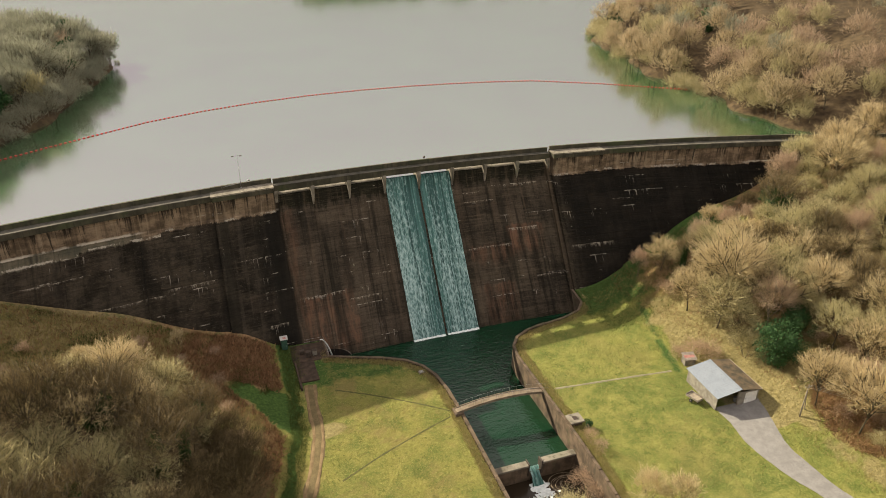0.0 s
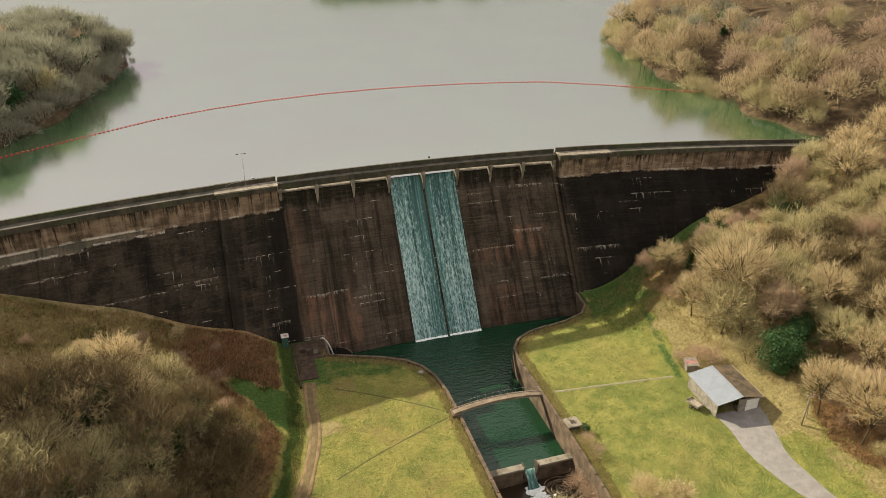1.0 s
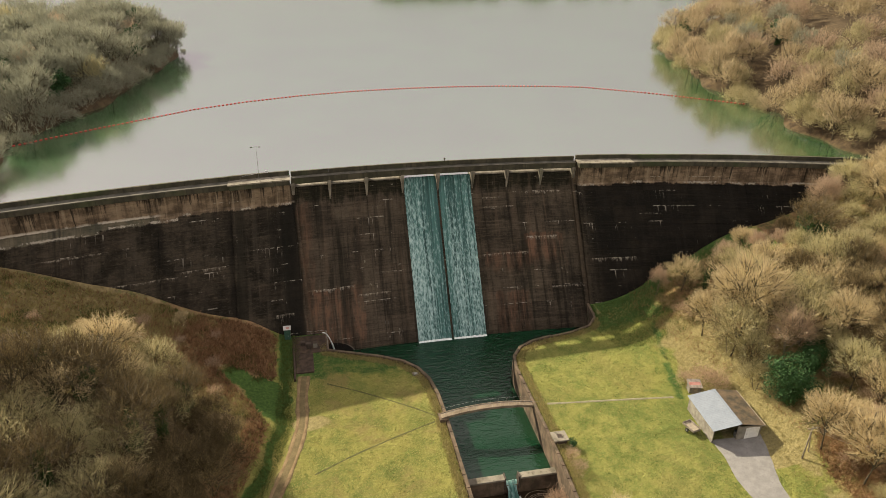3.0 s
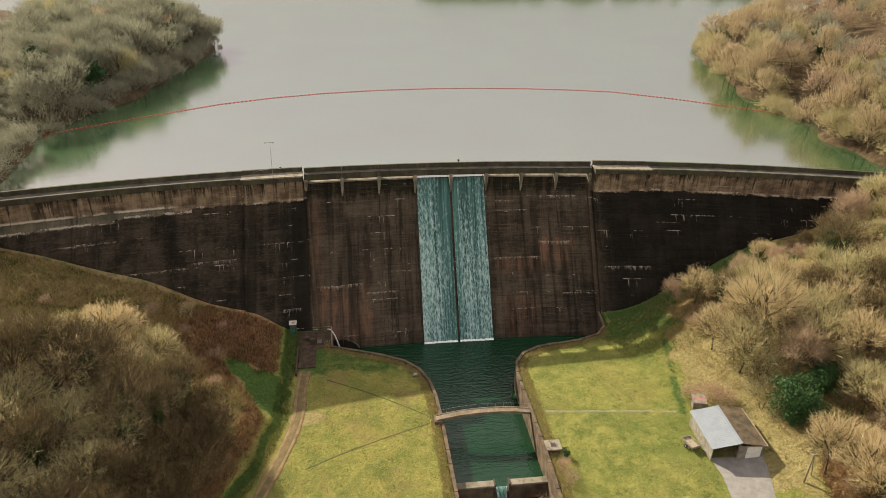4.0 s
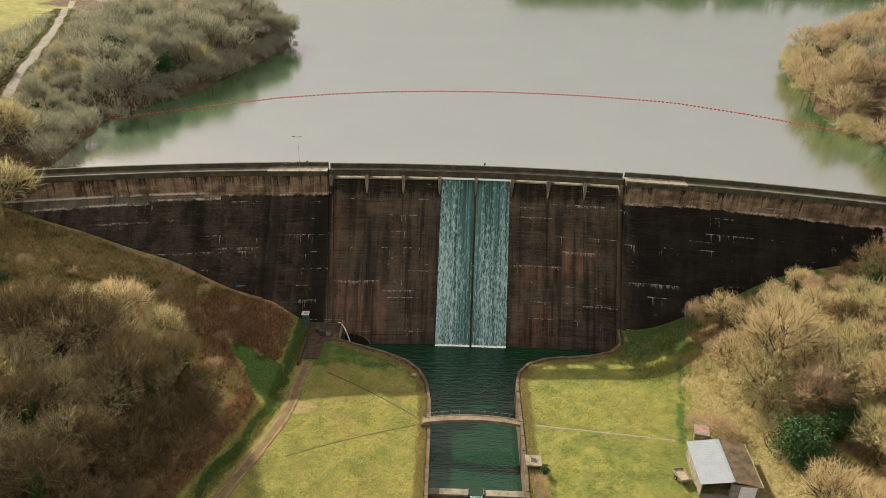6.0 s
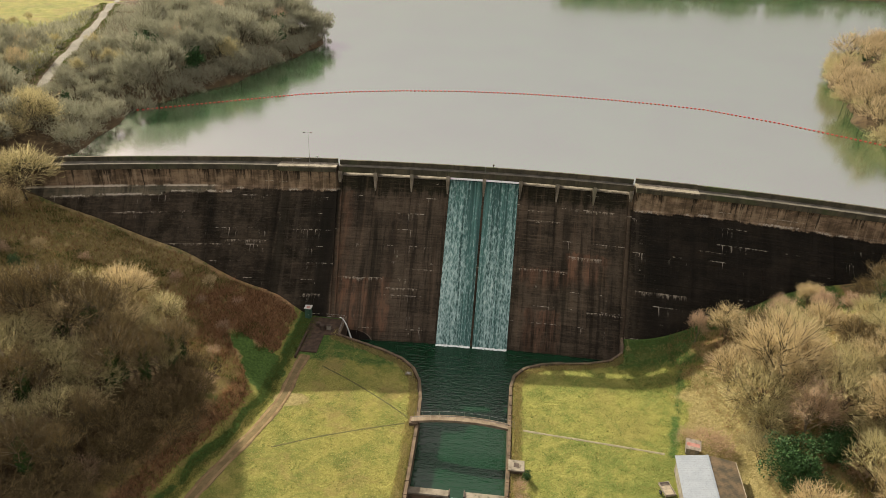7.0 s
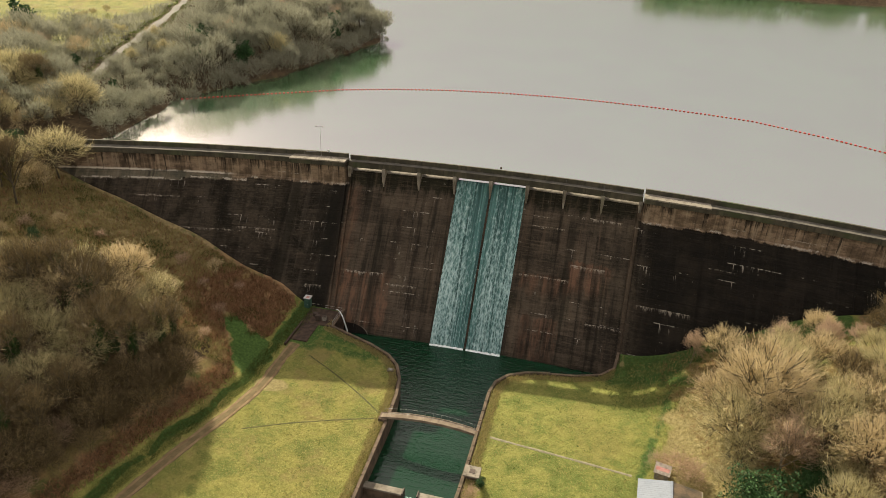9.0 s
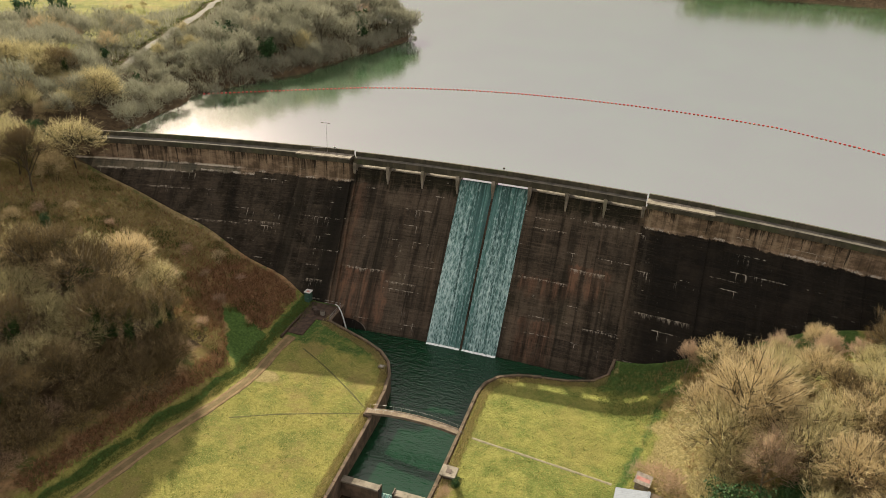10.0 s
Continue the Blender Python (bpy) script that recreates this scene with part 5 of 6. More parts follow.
scatter(22, lambda x, y: left_near(x, y) and bank_dist_l(x, y) > 8, [("bramble", 3), ("hazel", 1), ("thicket", 2)], 3.0, NEAR_L, 0.7, 1.1, 4, (-75, -38, -85, -31))
scatter(12, lambda x, y: x < -90, [("oak2", 3), ("hazel", 2), ("ivyash", 1), ("willow", 1)], 3.8, NEAR_L, 0.7, 0.95, 18, (-124, -90, -12, 16))
scatter(30, lambda x, y: x < -94, [("oak2", 2), ("hazel", 2), ("willow", 1), ("farwood3", 3)], 2.7, NEAR_L, 0.65, 0.9, 19, (-124, -94, -17, 8))
for x, y in ((-157.6, 82.4), (-157.4, 86), (-157.2, 89.3), (-155.5, 94.7), (-140, 74), (-135, 71), (-130, 68)):
    plant("willow", x, y, 0.45, x + y, FAR_L)
scatter(16, lambda x, y: x < -84 and wing_gap(x, y) > 3, [("oak2", 2), ("hazel", 3), ("willow", 2), ("ash", 1), ("holly", 1)], 4.2, NEAR_L, 0.7, 1.0, 5, (-112, -84, -30, -10))
scatter(92, right_near, [("oak", 4), ("oak2", 3.5), ("ash", 1.0), ("ivyash", 1.5), ("birch", 1.6), ("hazel", 1)], 3.9, NEAR_R, 0.7, 1.0, 6, (40, 110, -88, -8))
scatter(42, lambda x, y: right_near(x, y) and wing_gap(x, y) > 25, [("bramble", 4), ("hazel", 2), ("willow", 2)], 2.8, NEAR_R, 0.6, 1.0, 7, (40, 80, -85, -14))

for kind, x, y, s, z in (("willow", 0.4, -67.5, 0.95, -6.2), ("hazel", 3.6, -69.5, 0.8, -6.2), ("bramble", 6.0, -61.5, 0.7, -4.5), ("bramble", 6.3, -64.5, 0.8, -4.5), ("hazel", 10.6, -71.0, 0.75, None), ("hazel", 14.0, -73.5, 0.8, None), ("holly", 10.2, -55.3, 0.2, None), ("bramble", 9.2, -57.6, 0.5, None), ("bramble", 9.4, -60.2, 0.5, None)):
    placed.append((x, y))
    plant(kind, x, y, s, x * 2.3, NEAR_R, 1.0, z)


def shore_l(x, y):
    return float(shore_left(y)) - x


def shore_r(x, y):
    return x - float(shore_right(y))


def road_clear(x, y):
    return float(path_distance(np.array(x), np.array(y), ROAD)) > 5.5


FARMIX = [("farwood", 3), ("farwood2", 2.0), ("farwood3", 0.4), ("farwood4", 2.2), ("fargreen", 0.25)]
scatter(40, lambda x, y: -0.8 < shore_l(x, y) < 3 and wing_gap(x, y) < -6, [("greybush", 3), ("farwood3", 1)], 2.9, FAR_L, 0.7, 1.1, 8, (-95, -60, 0, 140))
scatter(66, lambda x, y: 3 < shore_l(x, y) < 40 and wing_gap(x, y) < -5 and road_clear(x, y) and x > -118 - 0.38 * (y - 20), [("farwood3", 6), ("farwood2", 0.3), ("fargreen", 0.8)], 4.6, FAR_L, 0.8, 1.1, 9, (-150, -62, 2, 138))
scatter(80, lambda x, y: -1.5 < shore_r(x, y) < 4 and wing_gap(x, y) < -4, [("shorebush", 3), ("farwood", 1.2)], 2.3, FAR_R, 0.75, 1.15, 11, (94, 150, 2, 160))
scatter(52, lambda x, y: 4 < shore_r(x, y) < 24 and wing_gap(x, y) < -3 and x - 0.25 * y < 195, FARMIX, 5.0, FAR_R, 0.8, 1.1, 12, (100, 160, -5, 160))
scatter(50, lambda x, y: shore_l(x, y) > 1.5 and wing_gap(x, y) < -3 and near_road(x, y) and road_clear(x, y), [("greybush", 3), ("farwood2", 0.3), ("farwood3", 1.7)], 2.7, FAR_L, 1.1, 1.6, 15, (-118, -82, 0, 62))
for x, y in ((-158.0, 46.0), (-153.2, 52.8)):
    plant("fargreen", x, y, 1.2, x, FAR_L)
for x, y, s in ((-69, 131, 0.8), (-71, 126, 0.9), (-73, 133, 0.8), (-70, 119, 0.9), (-75, 121, 1.0), (-67.5, 127, 0.6), (-65.5, 130.5, 0.4), (-64.0, 131.5, 0.25)):
    plant("farwood3", x, y, s, x * 7, FAR_L)


def joined_wood(name, n, region, kinds, gap, seed, box_xy, label, smin=0.8, smax=1.1):
    """A wood too thick to count: crowns of the same kinds joined into one mesh."""
    r = random.Random(seed)
    names, weights = zip(*kinds)
    vs, fs, mi, mats, total = [], [], [], [], 0
    for _ in range(n * 40):
        x, y = r.uniform(box_xy[0], box_xy[1]), r.uniform(box_xy[2], box_xy[3])
        if n <= 0:
            break
        if not region(x, y) or any((x - a) ** 2 + (y - b) ** 2 < gap * gap for a, b in placed):
            continue
        placed.append((x, y))
        n -= 1
        m = Matrix.Translation((x, y, gz(x, y))) @ Matrix.Rotation(r.uniform(0, 6.28), 4, "Z") @ Matrix.Scale(r.uniform(smin, smax), 4)
        for ch in protos[r.choices(names, weights)[0]].children:
            if ch.name.startswith("trunk"):
                continue
            me = ch.data
            co = np.empty(len(me.vertices) * 3)
            me.vertices.foreach_get("co", co)
            co = co.reshape(-1, 3) @ np.array(m.to_3x3()).T + np.array(m.translation)
            if me.materials[0] not in mats:
                mats.append(me.materials[0])
            vs.append(co)
            fs += [[v + total for v in p.vertices] for p in me.polygons]
            mi += [mats.index(me.materials[0])] * len(me.polygons)
            total += len(co)
    ob = mesh_ob(name, np.concatenate(vs).tolist(), fs, mats[0])
    for m in mats[1:]:
        ob.data.materials.append(m)
    ob.data.polygons.foreach_set("material_index", mi)
    return tagged(ob, label, "woods", kind="stuff")


joined_wood("hill_woods", 105, lambda x, y: shore_r(x, y) > 20 and wing_gap(x, y) < -3 and x - 0.25 * y < 190, FARMIX, 4.2, 31, (115, 240, -5, 190), "bare tan and russet woods up the hillside")
joined_wood("road_woods", 92, lambda x, y: road_clear(x, y) and (not near_road(x, y) or x < np.interp(y, [24, 67, 136], [-108, -124, -150]) - 5) and x < -100 and x > -124 - 1.0 * max(0, 62 - y) and x > -168, [("farwood3", 4), ("farwood", 0.4), ("farwood4", 0.9), ("fargreen", 0.4)], 3.6, 32, (-168, -100, 0, 66), "bare woods beside the road", 0.6, 0.95)


joined_wood("shore_woods", 64, lambda x, y: shore_l(x, y) > 2.5 and wing_gap(x, y) < -5 and road_clear(x, y) and not near_road(x, y) and x > -122 - 0.38 * (y - 20), [("farwood3", 6), ("farwood2", 0.4), ("farwood4", 0.5)], 3.0, 33, (-150, -62, 25, 138), "dense bare grey-green woods on the shore", 0.75, 1.05)


def far_wood():
    """Woods on the far shore, a long way off."""
    g = np.random.default_rng(5)
    vs = []
    for x0, x1, y0, y1, n in ((30, 420, 332, 385, 300), (190, 420, 150, 330, 110)):
        for _ in range(n):
            x, y = g.uniform(x0, x1), g.uniform(y0, y1)
            z = gz(x, y)
            if z < WATER_Z + 0.6:
                continue
            h, rad = g.uniform(6, 9), g.uniform(3.5, 5.0)
            k = 150
            d = g.normal(0, 1, (k, 3))
            d /= np.linalg.norm(d, axis=1)[:, None]
            p = np.array([x, y, z + h * 0.5]) + d * np.array([rad, rad, h * 0.5]) * g.uniform(0.5, 1, (k, 1))
            t = d * 0.7 + np.array([0, 0, 0.6]) + g.normal(0, 0.4, (k, 3))
            s = np.cross(t, g.normal(0, 1, (k, 3)))
            s /= np.linalg.norm(s, axis=1)[:, None]
            vs.append(np.stack([p - s * 0.2, p + s * 0.2, p + t * 1.8], 1).reshape(-1, 3))
    v = np.concatenate(vs)
    ob = mesh_ob("far_woods", v.tolist(), np.arange(len(v)).reshape(-1, 3).tolist(), TWIG_GREY_HAZE)
    tagged(ob, "bare grey-brown woods along the far shore", "woods", kind="stuff")


far_wood()


# ---- undergrowth ----
def blades(name, n, region, box_xy, mat, length, width, label, category, seed, clump=1, up=0.8, lift=0.0):
    g = np.random.default_rng(seed)
    x, y = g.uniform(box_xy[0], box_xy[1], n * 12), g.uniform(box_xy[2], box_xy[3], n * 12)
    keep = region(x, y)
    x, y = x[keep][:n], y[keep][:n]
    x, y = np.repeat(x, clump), np.repeat(y, clump)
    k = len(x)
    x, y = x + g.normal(0, 0.18 * (clump > 1), k), y + g.normal(0, 0.18 * (clump > 1), k)
    z = ground_z(x, y) - 0.03 + lift
    d = g.normal(0, 0.5, (k, 3)) + np.array([0, 0, up])
    d /= np.linalg.norm(d, axis=1)[:, None]
    p = np.stack([x, y, z], 1)
    s = np.cross(d, g.normal(0, 1, (k, 3)))
    s /= np.linalg.norm(s, axis=1)[:, None]
    ln = (length * g.uniform(0.5, 1.2, k))[:, None]
    v = np.stack([p - s * width, p + s * width, p + d * ln], 1).reshape(-1, 3)
    ob = mesh_ob(name, v.tolist(), np.arange(len(v)).reshape(-1, 3).tolist(), mat)
    return tagged(ob, label, category, kind="stuff")


def not_pool(x, y):
    return ~inside(x, y, POOL_EDGE)


blades("bracken", 13000, lambda x, y: (left_toe(y) - x > 1.5) & (y - crest_y(x) < -1.5 - 0.72 * np.clip(20.6 - downstream_z(x, y), 0, 30)) & ~inside(x, y, WEDGE) & (np.random.default_rng(77).random(len(x)) < np.where(y > -40, np.clip(1.15 - np.hypot((x + 40.5) / 12.5, (y + 27) / 12) + 0.3 * np.sin(x * 0.8 + y * 0.5) * np.sin(y * 0.9 - x * 0.3), 0.05, 0.65), 0.5 * (left_toe(y) - x < 4.5))), (-90, -33, -75, -4), BRACKEN, 0.95, 0.07, "rust-brown dead bracken on the open bank", "bracken", 21, 3, 0.5)
blades("bracken_patch", 2600, lambda x, y: (np.hypot((x - 49.5) / 5.5, (y + 70) / 9) < 1) & (path_distance(x, y, DRIVE) > 5), (43, 56, -80, -60), BRACKEN, 0.95, 0.06, "rust-brown dead bracken beside the drive", "bracken", 31, 3, 0.5)
blades("scrub", 9000, lambda x, y: (x - right_toe(y) > 4) & (y - crest_y(x) < -8), (33, 95, -85, -14), BRACKEN, 0.8, 0.045, "brown scrub and leaf litter under the bare trees", "scrub", 22, 3, 0.5)
blades("dry_grass", 9000, lambda x, y: not_pool(x, y) & (x - right_toe(y) > -1.0) & (x - right_toe(y) < 16) & (y - crest_y(x) < -14) & ~((x > 31) & (x < 41) & (y < -49) & (y > -62)) & (path_distance(x, y, DRIVE) > 3), (28, 70, -85, -20), STRAW, 0.55, 0.04, "straw-coloured rough grass at the wood's edge", "grass", 23, 2, 0.6)
blades("wall_grass", 9000, lambda x, y: not_pool(x, y) & (np.minimum(path_distance(x, y, LEFT_WALL), path_distance(x, y, RIGHT_WALL)) > 0.45) & (np.minimum(path_distance(x, y, LEFT_WALL), path_distance(x, y, RIGHT_WALL)) < 2.0), (-26, 28, -70, -22), STRAW, 0.5, 0.04, "dry tufts of grass along the pool walls", "grass", 24, 3, 0.7)
blades("lawn_grass", 24000, lambda x, y: not_pool(x, y) & (x - right_toe(y) < -0.5) & (left_toe(y) - x < -1) & (path_distance(x, y, TRACK) > 1.6) & (path_distance(x, y, DRIVE) > 2.8), (-45, 42, -72, -20), STRAW, 0.2, 0.045, "rough yellow-green lawn grass", "grass", 25, 2, 0.5)
blades("lawn_tussocks", 6500, lambda x, y: not_pool(x, y) & (x - right_toe(y) < -0.5) & (left_toe(y) - x < -1) & (path_distance(x, y, TRACK) > 1.6) & (path_distance(x, y, DRIVE) > 3.2) & (np.sin(x * 0.9 + 1.7 * np.sin(y * 0.6)) * np.sin(y * 1.1 + 1.3 * np.sin(x * 0.5)) > 0.15), (-45, 42, -72, -20), BLADE, 0.24, 0.045, "darker green tussocks in the lawn", "grass", 30, 2, 0.5)
blades("ditch_grass", 9000, lambda x, y: (np.abs(left_toe(y) - x + 1.0) < 1.7) & (path_distance(x, y, TRACK) > 1.7), (-50, -28, -78, -18), BLADE, 0.4, 0.035, "rank green grass in the ditch beside the track", "grass", 26, 2, 0.7)
blades("bank_grass", 26000, lambda x, y: (left_toe(y) - x > 3) & (y - crest_y(x) < -1.5 - 0.72 * np.clip(20.6 - downstream_z(x, y), 0, 30)) & ~inside(x, y, WEDGE) & (np.hypot((x + 40) / 9, (y + 26) / 9) > 1), (-105, -36, -42, -4), STRAW, 0.8, 0.06, "bleached grass among the bracken", "grass", 27, 2, 0.5)
blades("slope_grass", 9000, lambda x, y: not_pool(x, y) & (x - right_toe(y) > -6) & (x - right_toe(y) < 22) & (y > -33) & (y - crest_y(x) < -1.2 - 0.72 * np.clip(20.6 - downstream_z(x, y), 0, 30)), (20, 62, -33, -8), BLADE, 0.35, 0.04, "rank green grass on the slope below the dam", "grass", 28, 2, 0.6)
scatter(14, lambda x, y: bank_dist_l(x, y) > 8 and -38 < y < -14 and wing_gap(x, y) > 15, [("bramble", 3), ("hazel", 1)], 5.0, NEAR_L, 0.35, 0.6, 17, (-85, -42, -38, -14))

blades("bank_tufts", 4200, lambda x, y: (left_toe(y) - x > 3) & (y - crest_y(x) < -1.5 - 0.72 * np.clip(20.6 - downstream_z(x, y), 0, 30)) & (y > -42) & (np.sin(x * 0.31 + 1.2) * np.sin(y * 0.43 + x * 0.12) + 0.4 * np.sin(x * 1.1 - y * 0.9) > 0.45), (-95, -36, -42, -4), BLADE, 0.6, 0.05, "green tufts of grass among the bracken", "grass", 29, 4, 0.7)
blades("shore_scrub", 15000, lambda x, y: (shore_left(y) - x > 0.3) & (y - crest_y(x) > 4) & (path_distance(x, y, ROAD) > 3.2) & (x > -126 - 0.38 * (y - 20)), (-150, -60, 2, 140), TWIG_GREY_HAZE, 2.3, 0.11, "grey-green scrub under the shore's trees", "scrub", 41, 2, 0.8)
blades("road_verge", 2500, lambda x, y: (path_distance(x, y, ROAD) > 1.5) & (path_distance(x, y, ROAD) < 4.2) & (y < 140), (-155, -100, 22, 140), BLADE, 0.6, 0.08, "green grass verge beside the road", "grass", 42, 3, 0.6)


# ---- things on the crest ----
def lamp_post():
    x = -35.1
    y = float(crest_y(x)) + 1.7
    ob = thing("lamp_post", Matrix.Translation((x, y, 25.62)), "slender grey lamp post on the dam's platform", "lamp post")
    part("base_plate", bx(-0.16, 0.16, -0.16, 0.16, 0, 0.05, 0.01), STEEL, ob)
    part("pole", tube(bmesh.new(), [(0, 0, 0), (0, 0, 2), (0, 0, 4), (0, 0, 6.2)], [0.045, 0.036, 0.028, 0.02], 8), STEEL, ob, smooth=True)
    part("arm", tube(bmesh.new(), [(-0.75, 0, 6.15), (0, 0, 6.22), (0.5, 0, 6.15)], [0.03, 0.035, 0.03], 6), STEEL, ob)
    for s in (-0.85, 0.55):
        part("lamp_head", bx(s - 0.22, s + 0.22, -0.12, 0.12, 6.08, 6.2, 0.03), DARK_METAL, ob)
    return ob


lamp_post()


def notice_board():
    x = -33.6
    y = float(crest_y(x)) + 1.95
    ob = thing("notice_board", Matrix.Translation((x, y, 25.62)), "small white notice board on a post by the parapet", "sign")
    part("post", bx(-0.04, 0.04, -0.04, 0.04, 0, 0.5), STEEL, ob)
    part("panel", bx(-0.3, 0.3, -0.05, -0.015, 0.25, 1.25, 0.01), WHITE, ob, "blank white panel")
    part("panel_band", bx(-0.22, 0.22, -0.056, -0.052, 0.95, 1.08), GREEN_PAINT, ob)


notice_board()


def barrier():
    x = -37.0
    y = float(crest_y(x)) + 1.6
    ob = thing("barrier", Matrix.Translation((x, y, 25.62)), "low grey pole barrier leaning along the walkway", "barrier")
    part("post", bx(-1.6, -1.5, -0.05, 0.05, 0, 0.6), STEEL, ob)
    part("bar", tube(bmesh.new(), [(-1.7, 0, 0.5), (0, 0.05, 0.75), (1.7, 0.1, 1.0)], [0.035] * 3, 6), STEEL, ob)


barrier()
x0 = 1.6
gauge = thing("gauge_post", Matrix.Translation((x0, float(crest_y(x0)) + 2.3, 26.12)), "small dark gauge box on the parapet", "gauge")
part("post", bx(-0.05, 0.05, -0.05, 0.05, 0, 0.4), DARK_METAL, gauge)
part("box", bx(-0.18, 0.18, -0.12, 0.12, 0.3, 0.62, 0.03), DARK_METAL, gauge)


# ---- float boom ----
def boom():
    """A string of red floats across the lake."""
    ob = thing("float_boom", Matrix.Identity(4), "long sagging string of red floats across the reservoir", "boom")
    me = None
    pts = []
    bx0 = (-88.4, -73.0, -53.2, -40.0, -26.0, -10.0, 6.0, 20.0, 34.0, 47.0, 58.8, 76.0, 99.3)
    by0 = (32.5, 43.4, 56.8, 62.8, 67.4, 70.7, 72.3, 72.5, 71.7, 70.0, 67.6, 58.7, 43.2)
    x = -88.4
    while x < 99.0:
        y = float(np.interp(x, bx0, by0))
        slope = float(np.interp(x + 1, bx0, by0) - np.interp(x - 1, bx0, by0)) / 2
        pts.append((x, y, math.atan(slope)))
        x += 1.1 / math.hypot(1, slope)
    for x, y, a in pts:
        m = Matrix.Translation((x, y, WATER_Z + 0.08)) @ Matrix.Rotation(a, 4, "Z")
        if me is None:
            bm = tube(bmesh.new(), [(-0.30, 0, 0), (-0.25, 0, 0), (0.25, 0, 0), (0.30, 0, 0)], [0.07, 0.14, 0.14, 0.07], 8)
            o = part("float", bm, RED, ob)
            me = o.data
        else:
            o = new("float", me)
            o.parent = ob
        o.matrix_local = m
    part("cable", tube(bmesh.new(), [(x, y, WATER_Z + 0.01) for x, y, a in pts[::3]], [0.012] * len(pts[::3]), 5), DARK_METAL, ob)
    for s in (0, -1):
        x, y, a = pts[s]
        d = 1 if s else -1
        part("anchor_line", tube(bmesh.new(), [(x, y, WATER_Z + 0.05), (x + d * 4, y - 2, gz(x + d * 4, y - 2) + 0.2)], [0.05, 0.05], 5), DARK_METAL, ob)


boom()


# ---- footbridge ----
def footbridge():
    ob = thing("footbridge", Matrix.Translation((0.3, -44.5, 0)), "narrow arched concrete footbridge over the channel", "footbridge")
    ends = -0.35
    rise = lambda x: 0.95 * (1 - (x / 8.4) ** 2)
    secs = []
    n = 20
    for i in range(n + 1):
        x = -8.4 + 16.8 * i / n
        z = ends + rise(x)
        secs.append([(x, -0.62, z - 0.28), (x, 0.62, z - 0.28), (x, 0.62, z + 0.16), (x, 0.5, z + 0.16), (x, 0.48, z + 0.05), (x, -0.48, z + 0.05), (x, -0.5, z + 0.16), (x, -0.62, z + 0.16)])
    v, f = sweep(secs)
    mesh_ob("deck", v, f, DECK, ob, "worn concrete deck with low kerbs")
    for s in (-1, 1):
        part("handrail", tube(bmesh.new(), [(x, s * 0.56, ends + rise(x) + 0.95) for x in np.linspace(-8, 8, 17)], [0.014] * 17, 5), STEEL, ob, "thin steel handrail")
        for x in np.linspace(-8, 8, 13):
            part("baluster", tube(bmesh.new(), [(x, s * 0.56, ends + rise(x) + 0.1), (x, s * 0.56, ends + rise(x) + 0.95)], [0.014, 0.014], 5), STEEL, ob)
        part("abutment", bx(s * 8.0 - 0.7, s * 8.0 + 0.7, -0.9, 0.9, -1.6, ends - 0.02, 0.05), WALL, ob)
    return ob


footbridge()


# ---- weir, outflow and block ----
def weir():
    ob = thing("weir", Matrix.Translation((0, -56.5, 0)), "low concrete weir with a notch in its middle", "weir", kind="structure")
    for a, b in ((-6.95, -0.9), (1.4, 7.3)):
        part("weir_wall", bx(a, b, -0.55, 0.3, -8, -3.2, 0.04), WALL, ob)
        part("weir_cap", bx(a, b, -0.75, 0.45, -3.196, -2.85, 0.05), CREST, ob, "pale concrete cap")
    part("notch_sill", bx(-0.9, 1.4, -0.5, 0.3, -8, -4.35, 0.03), WALL, ob)
    for x in (-0.95, 1.25):
        part("guide", bx(x, x + 0.2, -0.75, 0.5, -5, -2.6, 0.03), DARK_METAL, ob)
    return ob


weir()


def spout():
    verts, faces = [], []
    n, m = 12, 14
    for j in range(m + 1):
        t = j / m
        y = -56.2 - 2.6 * t
        z = POOL_Z + 0.03 - 1.9 * t * t
        for i in range(n + 1):
            s = i / n - 0.5
            x = 0.25 + s * (2.2 - 0.8 * math.sin(t * 3.1))
            verts.append((x, y + 0.08 * random.random(), z + 0.12 * t * random.random() - 0.25 * abs(s) * t))
    for j in range(m):
        for i in range(n):
            a = j * (n + 1) + i
            faces.append((a, a + 1, a + n + 2, a + n + 1))
    tagged(mesh_ob("spout", verts, faces, FALL, smooth=True), "white spout of water through the weir's notch", "waterfall")
    g = np.random.default_rng(3)
    verts, faces = [], []
    for k in range(160):
        t = g.uniform(0, 1)
        x, y = 0.3 + g.normal(0, 0.4 + 0.7 * t), -58.4 - 3.0 * t + g.normal(0, 0.4)
        a, r = g.uniform(0, 6.28), g.uniform(0.12, 0.4) * (1.2 - t * 0.7)
        b = len(verts)
        verts += [(x + math.cos(a + q) * r * (1.6 if q % 3 else 1), y + math.sin(a + q) * r, LOW_Z + 0.03 + 0.08 * g.uniform()) for q in (0, 1.2, 2.5, 3.8, 5.0)]
        faces.append((b, b + 1, b + 2, b + 3, b + 4))
    tagged(mesh_ob("foam", verts, faces, FOAM), "white foam on the water below the weir", "foam", kind="stuff")


spout()


